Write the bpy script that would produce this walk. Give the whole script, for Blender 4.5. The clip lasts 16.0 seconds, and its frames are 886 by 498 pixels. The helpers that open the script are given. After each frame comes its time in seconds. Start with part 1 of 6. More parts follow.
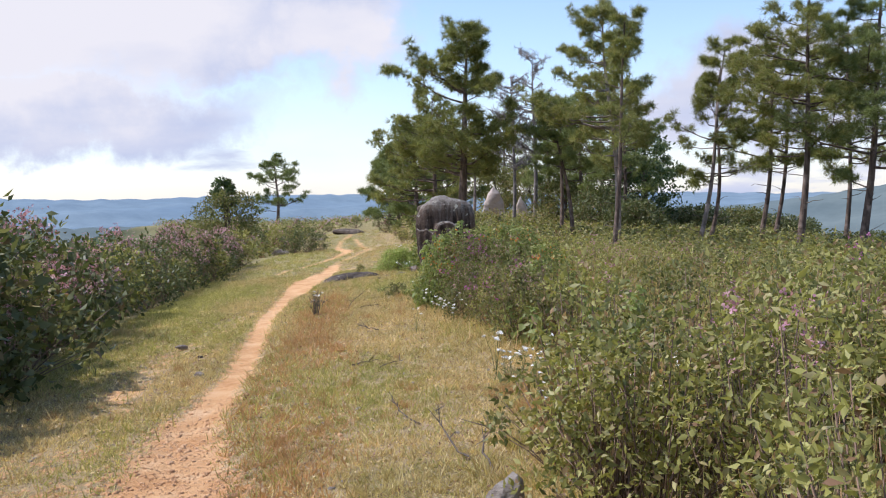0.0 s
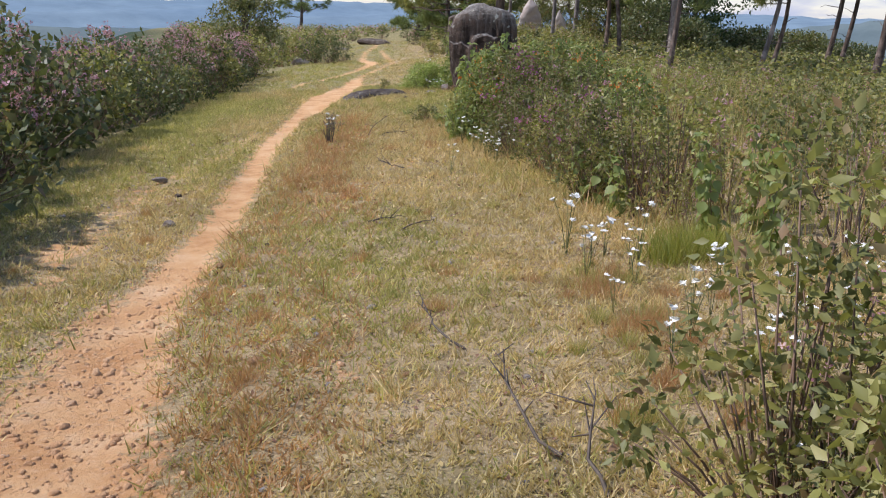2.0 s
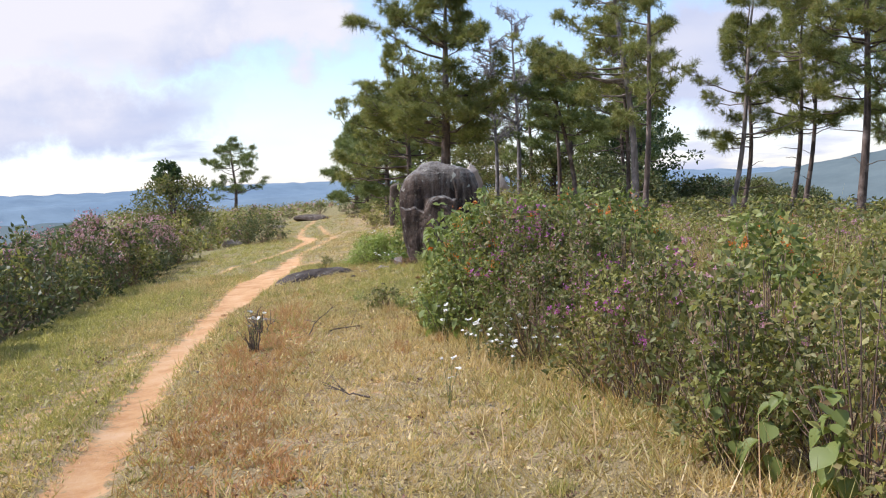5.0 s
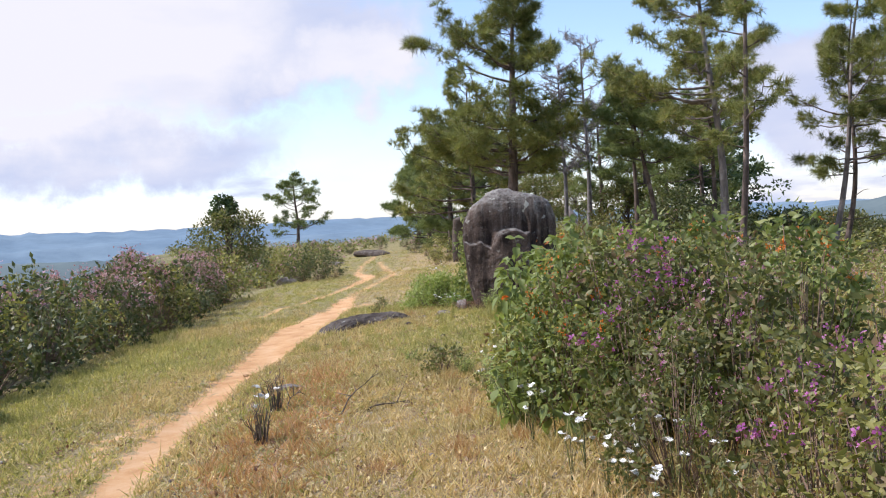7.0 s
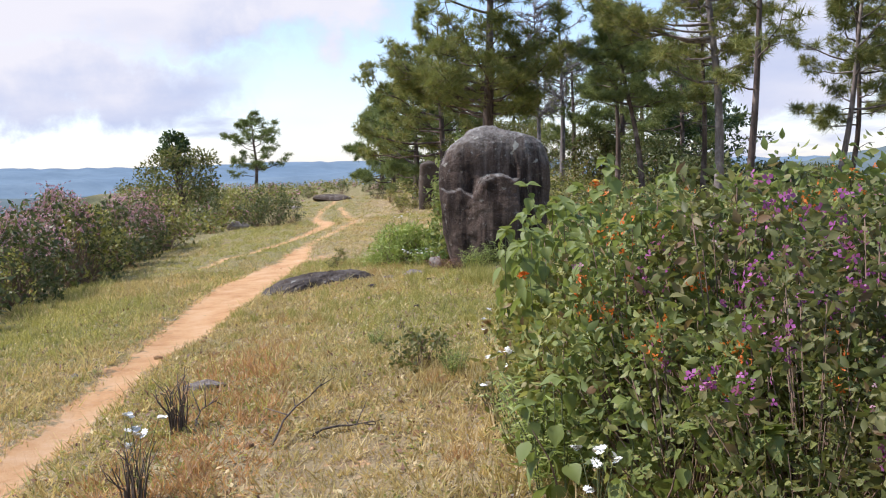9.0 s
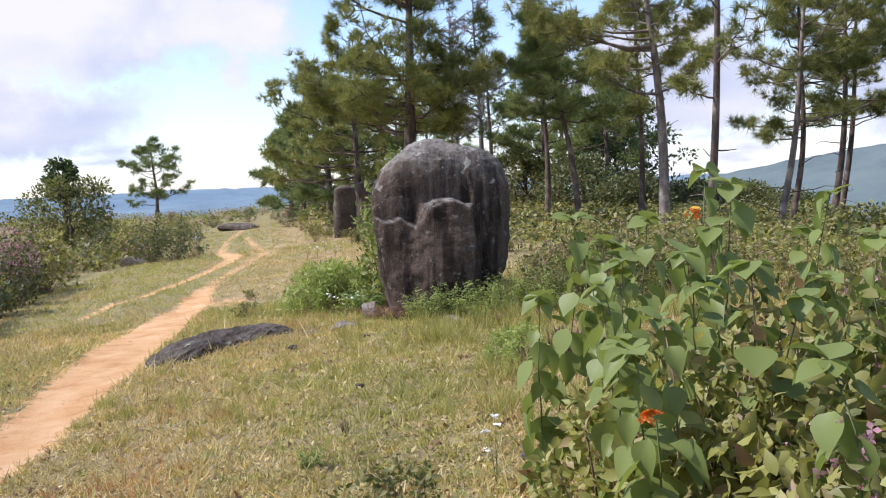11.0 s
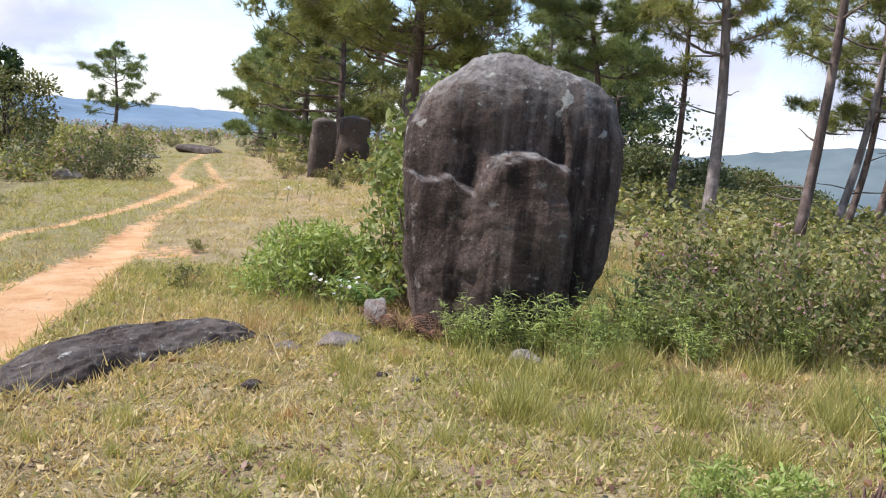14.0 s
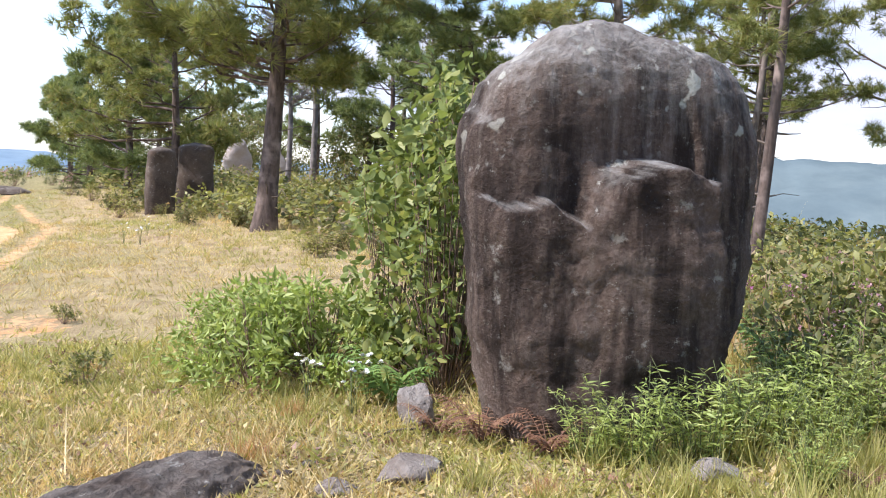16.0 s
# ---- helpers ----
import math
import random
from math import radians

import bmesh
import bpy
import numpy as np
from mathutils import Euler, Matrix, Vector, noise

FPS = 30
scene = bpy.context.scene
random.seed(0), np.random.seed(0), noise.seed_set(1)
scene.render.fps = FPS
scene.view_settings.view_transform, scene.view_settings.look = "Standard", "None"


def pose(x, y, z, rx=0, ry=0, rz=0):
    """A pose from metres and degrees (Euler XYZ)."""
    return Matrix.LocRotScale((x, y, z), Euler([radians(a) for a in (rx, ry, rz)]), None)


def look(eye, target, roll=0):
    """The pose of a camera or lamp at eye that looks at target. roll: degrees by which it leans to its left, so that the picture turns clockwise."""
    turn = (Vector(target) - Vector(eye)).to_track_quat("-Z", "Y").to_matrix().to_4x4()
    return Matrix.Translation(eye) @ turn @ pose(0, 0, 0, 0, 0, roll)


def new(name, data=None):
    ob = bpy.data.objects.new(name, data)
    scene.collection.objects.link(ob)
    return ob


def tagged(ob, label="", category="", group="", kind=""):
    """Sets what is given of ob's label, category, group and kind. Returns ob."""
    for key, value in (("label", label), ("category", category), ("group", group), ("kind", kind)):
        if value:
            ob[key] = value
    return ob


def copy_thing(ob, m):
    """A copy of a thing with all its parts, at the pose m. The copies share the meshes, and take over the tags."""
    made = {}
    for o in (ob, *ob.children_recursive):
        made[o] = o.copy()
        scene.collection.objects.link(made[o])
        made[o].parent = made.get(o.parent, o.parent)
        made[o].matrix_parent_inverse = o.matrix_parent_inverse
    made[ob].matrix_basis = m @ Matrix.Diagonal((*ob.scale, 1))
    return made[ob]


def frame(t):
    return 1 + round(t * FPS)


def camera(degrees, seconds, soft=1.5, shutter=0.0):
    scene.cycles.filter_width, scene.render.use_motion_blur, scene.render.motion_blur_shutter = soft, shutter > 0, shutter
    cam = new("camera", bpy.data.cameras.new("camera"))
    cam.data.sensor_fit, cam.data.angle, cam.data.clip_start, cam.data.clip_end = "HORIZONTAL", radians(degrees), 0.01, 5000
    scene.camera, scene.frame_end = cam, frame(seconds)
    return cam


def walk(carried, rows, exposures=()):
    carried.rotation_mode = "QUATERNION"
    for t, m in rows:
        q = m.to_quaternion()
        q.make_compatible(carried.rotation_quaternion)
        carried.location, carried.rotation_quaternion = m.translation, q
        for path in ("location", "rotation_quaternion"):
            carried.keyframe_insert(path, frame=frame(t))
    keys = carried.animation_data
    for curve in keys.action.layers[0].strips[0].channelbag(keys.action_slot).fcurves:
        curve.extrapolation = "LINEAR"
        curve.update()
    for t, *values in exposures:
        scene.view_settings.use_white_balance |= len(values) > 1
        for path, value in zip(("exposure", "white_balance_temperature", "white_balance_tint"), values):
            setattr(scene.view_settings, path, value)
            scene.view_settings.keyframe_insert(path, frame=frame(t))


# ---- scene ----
cam = camera(51.7, 16.0, soft=1.1)
METRES, EYE, TILT, LEAN, TURN = 22.0, 1.42, -3.1, 0.8, 0.0
ROWS = [
    (0.0, 0.0, 0.0, 0.0, 0.0, 0.0, -0.0),
    (0.5, 0.0004, 0.0277, -0.0003, 0.96, -2.38, 0.68),
    (1.0, 0.0004, 0.0582, -0.0009, 0.65, -8.09, 0.37),
    (1.5, -0.004, 0.089, 0.0001, 1.29, -10.09, -1.65),
    (2.0, -0.0094, 0.1205, 0.002, 1.71, -11.51, -2.21),
    (2.5, -0.0133, 0.1484, 0.0029, 0.68, -11.34, -2.48),
    (3.0, -0.0182, 0.1762, 0.0016, -0.75, -8.35, -2.58),
    (3.5, -0.0218, 0.2052, 0.0006, -2.05, -1.97, -1.48),
    (6.0, -0.0288, 0.3645, 0.0017, -1.42, -0.08, 2.65),
    (6.5, -0.0285, 0.3938, 0.0031, -1.09, 1.05, 2.11),
    (7.0, -0.0286, 0.426, 0.0035, 1.83, 1.32, 1.81),
    (7.5, -0.0272, 0.4547, 0.0046, 1.75, -1.64, 1.74),
    (8.0, -0.03, 0.4854, 0.0053, 2.05, -0.62, 2.09),
    (10.5, -0.0501, 0.6396, 0.0119, -7.06, -4.64, -1.15),
    (11.0, -0.052, 0.6726, 0.0142, -6.24, -0.73, 1.87),
    (11.5, -0.0533, 0.704, 0.0142, -7.43, -1.97, -1.97),
    (12.0, -0.054, 0.7386, 0.0166, -6.46, -1.41, -1.09),
    (12.5, -0.0574, 0.7701, 0.0162, -4.39, -1.06, -2.36),
    (13.0, -0.0606, 0.8042, 0.0162, -5.77, -4.39, -3.77),
    (13.5, -0.0636, 0.8349, 0.0188, -7.18, -4.05, -4.46),
    (14.0, -0.0677, 0.8671, 0.0208, -8.52, -3.78, -5.35),
    (14.5, -0.0734, 0.8973, 0.0219, -7.25, 0.85, -5.15),
    (15.0, -0.0832, 0.9291, 0.0225, -8.28, -1.06, -4.92),
    (15.5, -0.0952, 0.9575, 0.0231, -10.78, -0.37, -0.49),
    (16.0, -0.1123, 0.9844, 0.0192, -20.11, -1.55, -1.9),
]
walk(cam, [(t, pose(0, 0, EYE, TILT, LEAN, TURN) @ pose(METRES * x, METRES * y, METRES * z, 90 + pitch, roll, yaw)) for t, x, y, z, yaw, pitch, roll in ROWS], [(0.0, 0.31, 6180, 18), (2.2, 0.2, 6180, 18), (3.5, 0.3, 6180, 18), (6.5, 0.42, 6180, 18), (8.0, 0.38, 6180, 18), (10.5, 0.43, 6180, 18), (12.0, 0.53, 6180, 18), (14.5, 0.58, 6180, 18), (15.5, 0.68, 6180, 18), (16.0, 0.95, 6180, 18)])

# ---- light ----
SUN_DIR = Vector((-0.72, 0.05, 0.92)).normalized()      # towards the sun
sun = new("sun", bpy.data.lights.new("sun", "SUN"))
sun.data.energy, sun.data.angle, sun.data.color = 4.2, radians(0.5), (1.0, 0.965, 0.91)
sun.matrix_world = look((-60, 40, 100), Vector((-60, 40, 100)) - SUN_DIR * 10)
world = bpy.data.worlds.new("world")
scene.world = world
world.use_nodes = True
SKY_STRENGTH, CLOUD_LIGHT = 0.165, 0.70


def build_sky():
    nt = world.node_tree
    nt.nodes.clear()
    N, L = nt.nodes.new, nt.links.new
    out, bg = N("ShaderNodeOutputWorld"), N("ShaderNodeBackground")
    sky = N("ShaderNodeTexSky")
    sky.sky_type, sky.sun_disc = "NISHITA", False
    sky.sun_elevation = math.asin(SUN_DIR.z)
    sky.sun_rotation = math.atan2(SUN_DIR.x, SUN_DIR.y)
    sky.air_density, sky.dust_density, sky.ozone_density = 1.0, 0.3, 1.5
    dim = N("ShaderNodeVectorMath")
    dim.operation = "SCALE"
    dim.inputs[3].default_value = SKY_STRENGTH
    L(sky.outputs[0], dim.inputs[0])
    # clouds lie on a flat layer overhead
    co, sep = N("ShaderNodeTexCoord"), N("ShaderNodeSeparateXYZ")
    L(co.outputs["Generated"], sep.inputs[0])
    up = N("ShaderNodeMath")
    up.operation, up.inputs[1].default_value = "ADD", 0.22
    L(sep.outputs[2], up.inputs[0])
    lim = N("ShaderNodeMath")
    lim.operation, lim.inputs[1].default_value = "MAXIMUM", 0.08
    L(up.outputs[0], lim.inputs[0])
    flat = N("ShaderNodeVectorMath")
    flat.operation = "DIVIDE"
    three = N("ShaderNodeCombineXYZ")
    for i in range(3):
        L(lim.outputs[0], three.inputs[i])
    L(co.outputs["Generated"], flat.inputs[0])
    L(three.outputs[0], flat.inputs[1])
    mp = N("ShaderNodeMapping")
    mp.inputs["Location"].default_value = (3.1, 1.7, 0)
    L(flat.outputs[0], mp.inputs[0])
    big, small = N("ShaderNodeTexNoise"), N("ShaderNodeTexNoise")
    big.inputs["Scale"].default_value, big.inputs["Detail"].default_value = 0.75, 7
    big.inputs["Roughness"].default_value = 0.52
    small.inputs["Scale"].default_value, small.inputs["Detail"].default_value = 2.2, 6
    L(mp.outputs[0], big.inputs[0])
    L(mp.outputs[0], small.inputs[0])
    cover = N("ShaderNodeMapRange")
    cover.inputs[1].default_value, cover.inputs[2].default_value = 0.55, 0.68
    cover.interpolation_type = "SMOOTHSTEP"
    L(big.outputs[0], cover.inputs[0])
    # heaps of cumulus over the valley: a centre, its half-width, half-height and how soft its rim is
    billow = N("ShaderNodeTexNoise")
    billow.inputs["Scale"].default_value, billow.inputs["Detail"].default_value = 7.0, 8
    billow.inputs["Roughness"].default_value = 0.6
    L(co.outputs["Generated"], billow.inputs[0])
    swing = N("ShaderNodeVectorMath")
    swing.operation = "MULTIPLY_ADD"
    L(billow.outputs[1], swing.inputs[0])
    swing.inputs[1].default_value, swing.inputs[2].default_value = (0.30, 0.0, 0.20), (-0.15, 0.0, -0.10)
    warped = N("ShaderNodeVectorMath")
    warped.operation = "ADD"
    L(co.outputs["Generated"], warped.inputs[0])
    L(swing.outputs[0], warped.inputs[1])
    heaps, sunlit = cover.outputs[0], None
    for cx, cz, wide, tall, soft, bright in ((-0.40, 0.22, 0.22, 0.12, 0.7, 1.0), (-0.20, 0.20, 0.17, 0.075, 0.6, 0.25), (-0.11, 0.170, 0.075, 0.05, 0.9, 0.75), (-0.36, 0.095, 0.20, 0.04, 1.0, 0.1), (0.34, 0.11, 0.11, 0.06, 0.6, 0.2), (0.62, 0.10, 0.16, 0.07, 0.7, 0.1)):
        away_by = N("ShaderNodeVectorMath")
        away_by.operation = "MULTIPLY_ADD"
        L(warped.outputs[0], away_by.inputs[0])
        away_by.inputs[1].default_value, away_by.inputs[2].default_value = (1 / wide, 0, 1 / tall), (-cx / wide, 0, -cz / tall)
        far = N("ShaderNodeVectorMath")
        far.operation = "LENGTH"
        L(away_by.outputs[0], far.inputs[0])
        edge = N("ShaderNodeMapRange")
        edge.interpolation_type = "SMOOTHSTEP"
        for i, v in enumerate((1.0 + 0.5 * soft, 1.0 - 0.5 * soft, 0.0, 1.0)):
            edge.inputs[i + 1].default_value = v
        L(far.outputs["Value"], edge.inputs[0])
        top, glow = N("ShaderNodeMath"), N("ShaderNodeMath")
        top.operation, glow.operation = "MAXIMUM", "MULTIPLY"
        L(heaps, top.inputs[0])
        L(edge.outputs[0], top.inputs[1])
        heaps = top.outputs[0]
        L(edge.outputs[0], glow.inputs[0])
        glow.inputs[1].default_value = bright
        if sunlit is None:
            sunlit = glow.outputs[0]
        else:
            more = N("ShaderNodeMath")
            more.operation = "MAXIMUM"
            L(sunlit, more.inputs[0])
            L(glow.outputs[0], more.inputs[1])
            sunlit = more.outputs[0]
    shade = N("ShaderNodeValToRGB")
    e = shade.color_ramp.elements
    e[0].position, e[0].color = 0.30, (0.58, 0.68, 0.89, 1)
    e[1].position, e[1].color = 1.05, (0.98, 0.985, 1.0, 1)
    tone = N("ShaderNodeMath")
    tone.operation = "MULTIPLY_ADD"
    L(sunlit, tone.inputs[0])
    tone.inputs[1].default_value = 0.55
    L(small.outputs[0], tone.inputs[2])
    L(tone.outputs[0], shade.inputs[0])
    lit = N("ShaderNodeVectorMath")
    lit.operation = "SCALE"
    lit.inputs[3].default_value = CLOUD_LIGHT
    L(shade.outputs[0], lit.inputs[0])
    # thin white haze thickens towards the horizon
    haze = N("ShaderNodeMapRange")
    haze.interpolation_type = "SMOOTHSTEP"
    for i, v in enumerate((0.0, 0.18, 0.44, 0.0)):
        haze.inputs[i + 1].default_value = v
    L(sep.outputs[2], haze.inputs[0])
    most = N("ShaderNodeMath")
    most.operation = "MAXIMUM"
    L(heaps, most.inputs[0])
    L(haze.outputs[0], most.inputs[1])
    mix = N("ShaderNodeMix")
    mix.data_type = "RGBA"
    L(most.outputs[0], mix.inputs[0])
    L(dim.outputs[0], mix.inputs[6])
    L(lit.outputs[0], mix.inputs[7])
    L(mix.outputs[2], bg.inputs[0])
    bg.inputs[1].default_value = 1.0
    L(bg.outputs[0], out.inputs[0])


build_sky()


# ---- materials ----
class Nodes:
    """A small builder for one material's node tree."""

    def __init__(self, name):
        self.mat = bpy.data.materials.new(name)
        self.mat.use_nodes = True
        self.nt = self.mat.node_tree
        self.bsdf = self.nt.nodes["Principled BSDF"]
        self.outp = self.nt.nodes["Material Output"]
        self.co = self.n("ShaderNodeTexCoord").outputs["Object"]

    def n(self, kind, **values):
        node = self.nt.nodes.new(kind)
        for k, v in values.items():
            node.inputs[k].default_value = v
        return node

    def link(self, a, b):
        self.nt.links.new(a, b)

    def noise(self, scale, detail=4, rough=0.55, stretch=None, co=None):
        node = self.n("ShaderNodeTexNoise", Scale=scale, Detail=detail, Roughness=rough)
        src = co or self.co
        if stretch:
            m = self.n("ShaderNodeMapping", Scale=stretch)
            self.link(src, m.inputs[0])
            src = m.outputs[0]
        self.link(src, node.inputs["Vector"])
        return node.outputs[0]

    def ramp(self, fac, stops):
        r = self.n("ShaderNodeValToRGB")
        els = r.color_ramp.elements
        while len(els) < len(stops):
            els.new(0.5)
        for e, (p, c) in zip(els, stops):
            e.position, e.color = p, (*c, 1)
        self.link(fac, r.inputs[0])
        return r.outputs[0]

    def mix(self, fac, a, b, mode="MIX"):
        m = self.n("ShaderNodeMix")
        m.data_type, m.blend_type = "RGBA", mode
        for sock, val in ((m.inputs[0], fac), (m.inputs[6], a), (m.inputs[7], b)):
            if isinstance(val, (int, float)):
                sock.default_value = val
            elif isinstance(val, tuple):
                sock.default_value = (*val, 1)
            else:
                self.link(val, sock)
        return m.outputs[2]

    def remap(self, fac, lo, hi, a=0.0, b=1.0):
        m = self.n("ShaderNodeMapRange")
        for i, v in enumerate((lo, hi, a, b)):
            m.inputs[i + 1].default_value = v
        self.link(fac, m.inputs[0])
        return m.outputs[0]

    def times(self, a, b):
        m = self.n("ShaderNodeMath")
        m.operation = "MULTIPLY"
        for i, v in enumerate((a, b)):
            if isinstance(v, (int, float)):
                m.inputs[i].default_value = v
            else:
                self.link(v, m.inputs[i])
        return m.outputs[0]

    def bump(self, height, strength, distance):
        b = self.n("ShaderNodeBump", Strength=strength, Distance=distance)
        self.link(height, b.inputs["Height"])
        self.link(b.outputs[0], self.bsdf.inputs["Normal"])

    def done(self, colour, rough=0.8, specular=0.3):
        if isinstance(colour, tuple):
            self.bsdf.inputs["Base Color"].default_value = (*colour, 1)
        else:
            self.link(colour, self.bsdf.inputs["Base Color"])
        self.bsdf.inputs["Roughness"].default_value = rough
        self.bsdf.inputs["Specular IOR Level"].default_value = specular
        return self.mat


def leaf_material(name, stops, through_light=0.35, rough=0.5, specular=0.35, patchy=False):
    """A leaf: colour varies from leaf to leaf and from plant to plant; some light comes through."""
    k = Nodes(name)
    geo, info = k.n("ShaderNodeNewGeometry"), k.n("ShaderNodeObjectInfo")
    colour = k.ramp(geo.outputs["Random Per Island"], stops)
    tone = k.remap(info.outputs["Random"], 0, 1, 0.0, 0.35)
    colour = k.mix(tone, colour, stops[0][1])
    if patchy:      # tussocks differ in age and dryness
        clump = k.ramp(k.noise(14, 5, 0.8), [(0.34, (0.88, 0.86, 0.80)), (0.50, (1.20, 1.18, 1.12)), (0.66, (1.36, 1.34, 1.27))])
        colour = k.mix(1.0, colour, clump, "MULTIPLY")
        wide = k.ramp(k.noise(1.1, 4, 0.6), [(0.36, (0.86, 0.88, 0.80)), (0.64, (1.10, 1.06, 1.02))])
        colour = k.mix(1.0, colour, wide, "MULTIPLY")
    k.done(colour, rough, specular)
    tr = k.n("ShaderNodeBsdfTranslucent")
    warm = k.mix(0.5, colour, (1.0, 1.0, 0.35), "MULTIPLY")
    k.link(warm, tr.inputs[0])
    mx = k.n("ShaderNodeMixShader")
    mx.inputs[0].default_value = through_light
    k.link(k.bsdf.outputs[0], mx.inputs[1])
    k.link(tr.outputs[0], mx.inputs[2])
    k.link(mx.outputs[0], k.outp.inputs[0])
    return k.mat


def bark_material(name, dark, pale, scale=9):
    k = Nodes(name)
    a, b = k.noise(scale, 6, 0.65, (1, 1, 0.25)), k.noise(3, 3)
    colour = k.ramp(a, [(0.32, dark), (0.68, pale)])
    colour = k.mix(k.remap(b, 0.5, 0.75), colour, tuple(min(1, c * 1.5 + 0.04) for c in pale))
    k.bump(a, 0.9, 0.03)
    return k.done(colour, 0.9, 0.15)


def rock_material(name, dark, mid, pale, lichen=(0.46, 0.45, 0.38), lichen_at=0.62, streaks=True, cover_of=0.75, crust=None):
    k = Nodes(name)
    broad, grain = k.noise(1.6, 5, 0.6), k.noise(38, 6, 0.7)
    colour = k.ramp(broad, [(0.3, dark), (0.55, mid), (0.75, pale)])
    colour = k.mix(k.remap(grain, 0.45, 0.75, 0, 0.55), colour, pale)
    if streaks:     # dark runs of water down the face
        run = k.noise(2.6, 5, 0.6, (2.2, 2.2, 0.28))
        colour = k.mix(k.remap(run, 0.46, 0.60, 0, 0.85), colour, tuple(c * 0.38 for c in dark))
        wash = k.noise(3.4, 6, 0.7, (2.6, 2.6, 0.35))
        colour = k.mix(k.remap(wash, 0.56, 0.70, 0, 0.35), colour, pale)
        speck = k.noise(55, 3, 0.6)
        colour = k.mix(k.remap(speck, 0.66, 0.74, 0, 0.3), colour, lichen)
        rust = k.noise(1.1, 3, 0.6, (1.4, 1.4, 0.6))
        colour = k.mix(k.remap(rust, 0.55, 0.75, 0, 0.45), colour, (0.085, 0.055, 0.048))
    if crust:       # grey crust of lichen over the crown, hanging down the face in tongues
        place = k.n("ShaderNodeSeparateXYZ")
        k.link(k.co, place.inputs[0])
        tongues = k.noise(2.4, 6, 0.7, (3.2, 3.2, 0.5))
        reach = k.n("ShaderNodeMath")
        reach.operation = "MULTIPLY_ADD"
        k.link(tongues, reach.inputs[0])
        reach.inputs[1].default_value = 1.5
        k.link(place.outputs[2], reach.inputs[2])
        amount = k.times(k.remap(reach.outputs[0], crust, crust + 0.40), k.remap(k.noise(24, 5, 0.7), 0.36, 0.60, 0.35, 1.0))
        colour = k.mix(k.times(amount, 0.75), colour, (0.30, 0.27, 0.23))
        blot = k.times(k.remap(k.noise(6.5, 3, 0.5), 0.63, 0.67), k.remap(place.outputs[2], 0.75, 1.1))
        colour = k.mix(k.times(blot, 0.8), colour, (0.50, 0.49, 0.40))
    # pale lichen, mostly on what faces up
    geo, sep = k.n("ShaderNodeNewGeometry"), k.n("ShaderNodeSeparateXYZ")
    k.link(geo.outputs["Normal"], sep.inputs[0])
    spot = k.noise(9, 5, 0.7)
    patch = k.remap(spot, lichen_at, lichen_at + 0.07)
    upward = k.remap(sep.outputs[2], 0.05, 0.7, 0.30, 1.0)
    colour = k.mix(k.times(patch, upward), colour, lichen)
    cover = k.times(k.remap(k.noise(5, 6, 0.7), 0.38, 0.62), k.remap(sep.outputs[2], 0.42, 0.9))
    colour = k.mix(k.times(cover, cover_of), colour, (0.33, 0.31, 0.27))
    k.bump(k.mix(0.5, grain, k.noise(11, 5, 0.7)), 1.0, 0.05)
    return k.done(colour, 0.92, 0.2)


def plain_material(name, colour, rough=0.7, vary=0.25, scale=30):
    k = Nodes(name)
    n = k.noise(scale, 4)
    return k.done(k.mix(k.remap(n, 0.3, 0.7), tuple(c * (1 - vary) for c in colour), tuple(min(1, c * (1 + vary)) for c in colour)), rough)


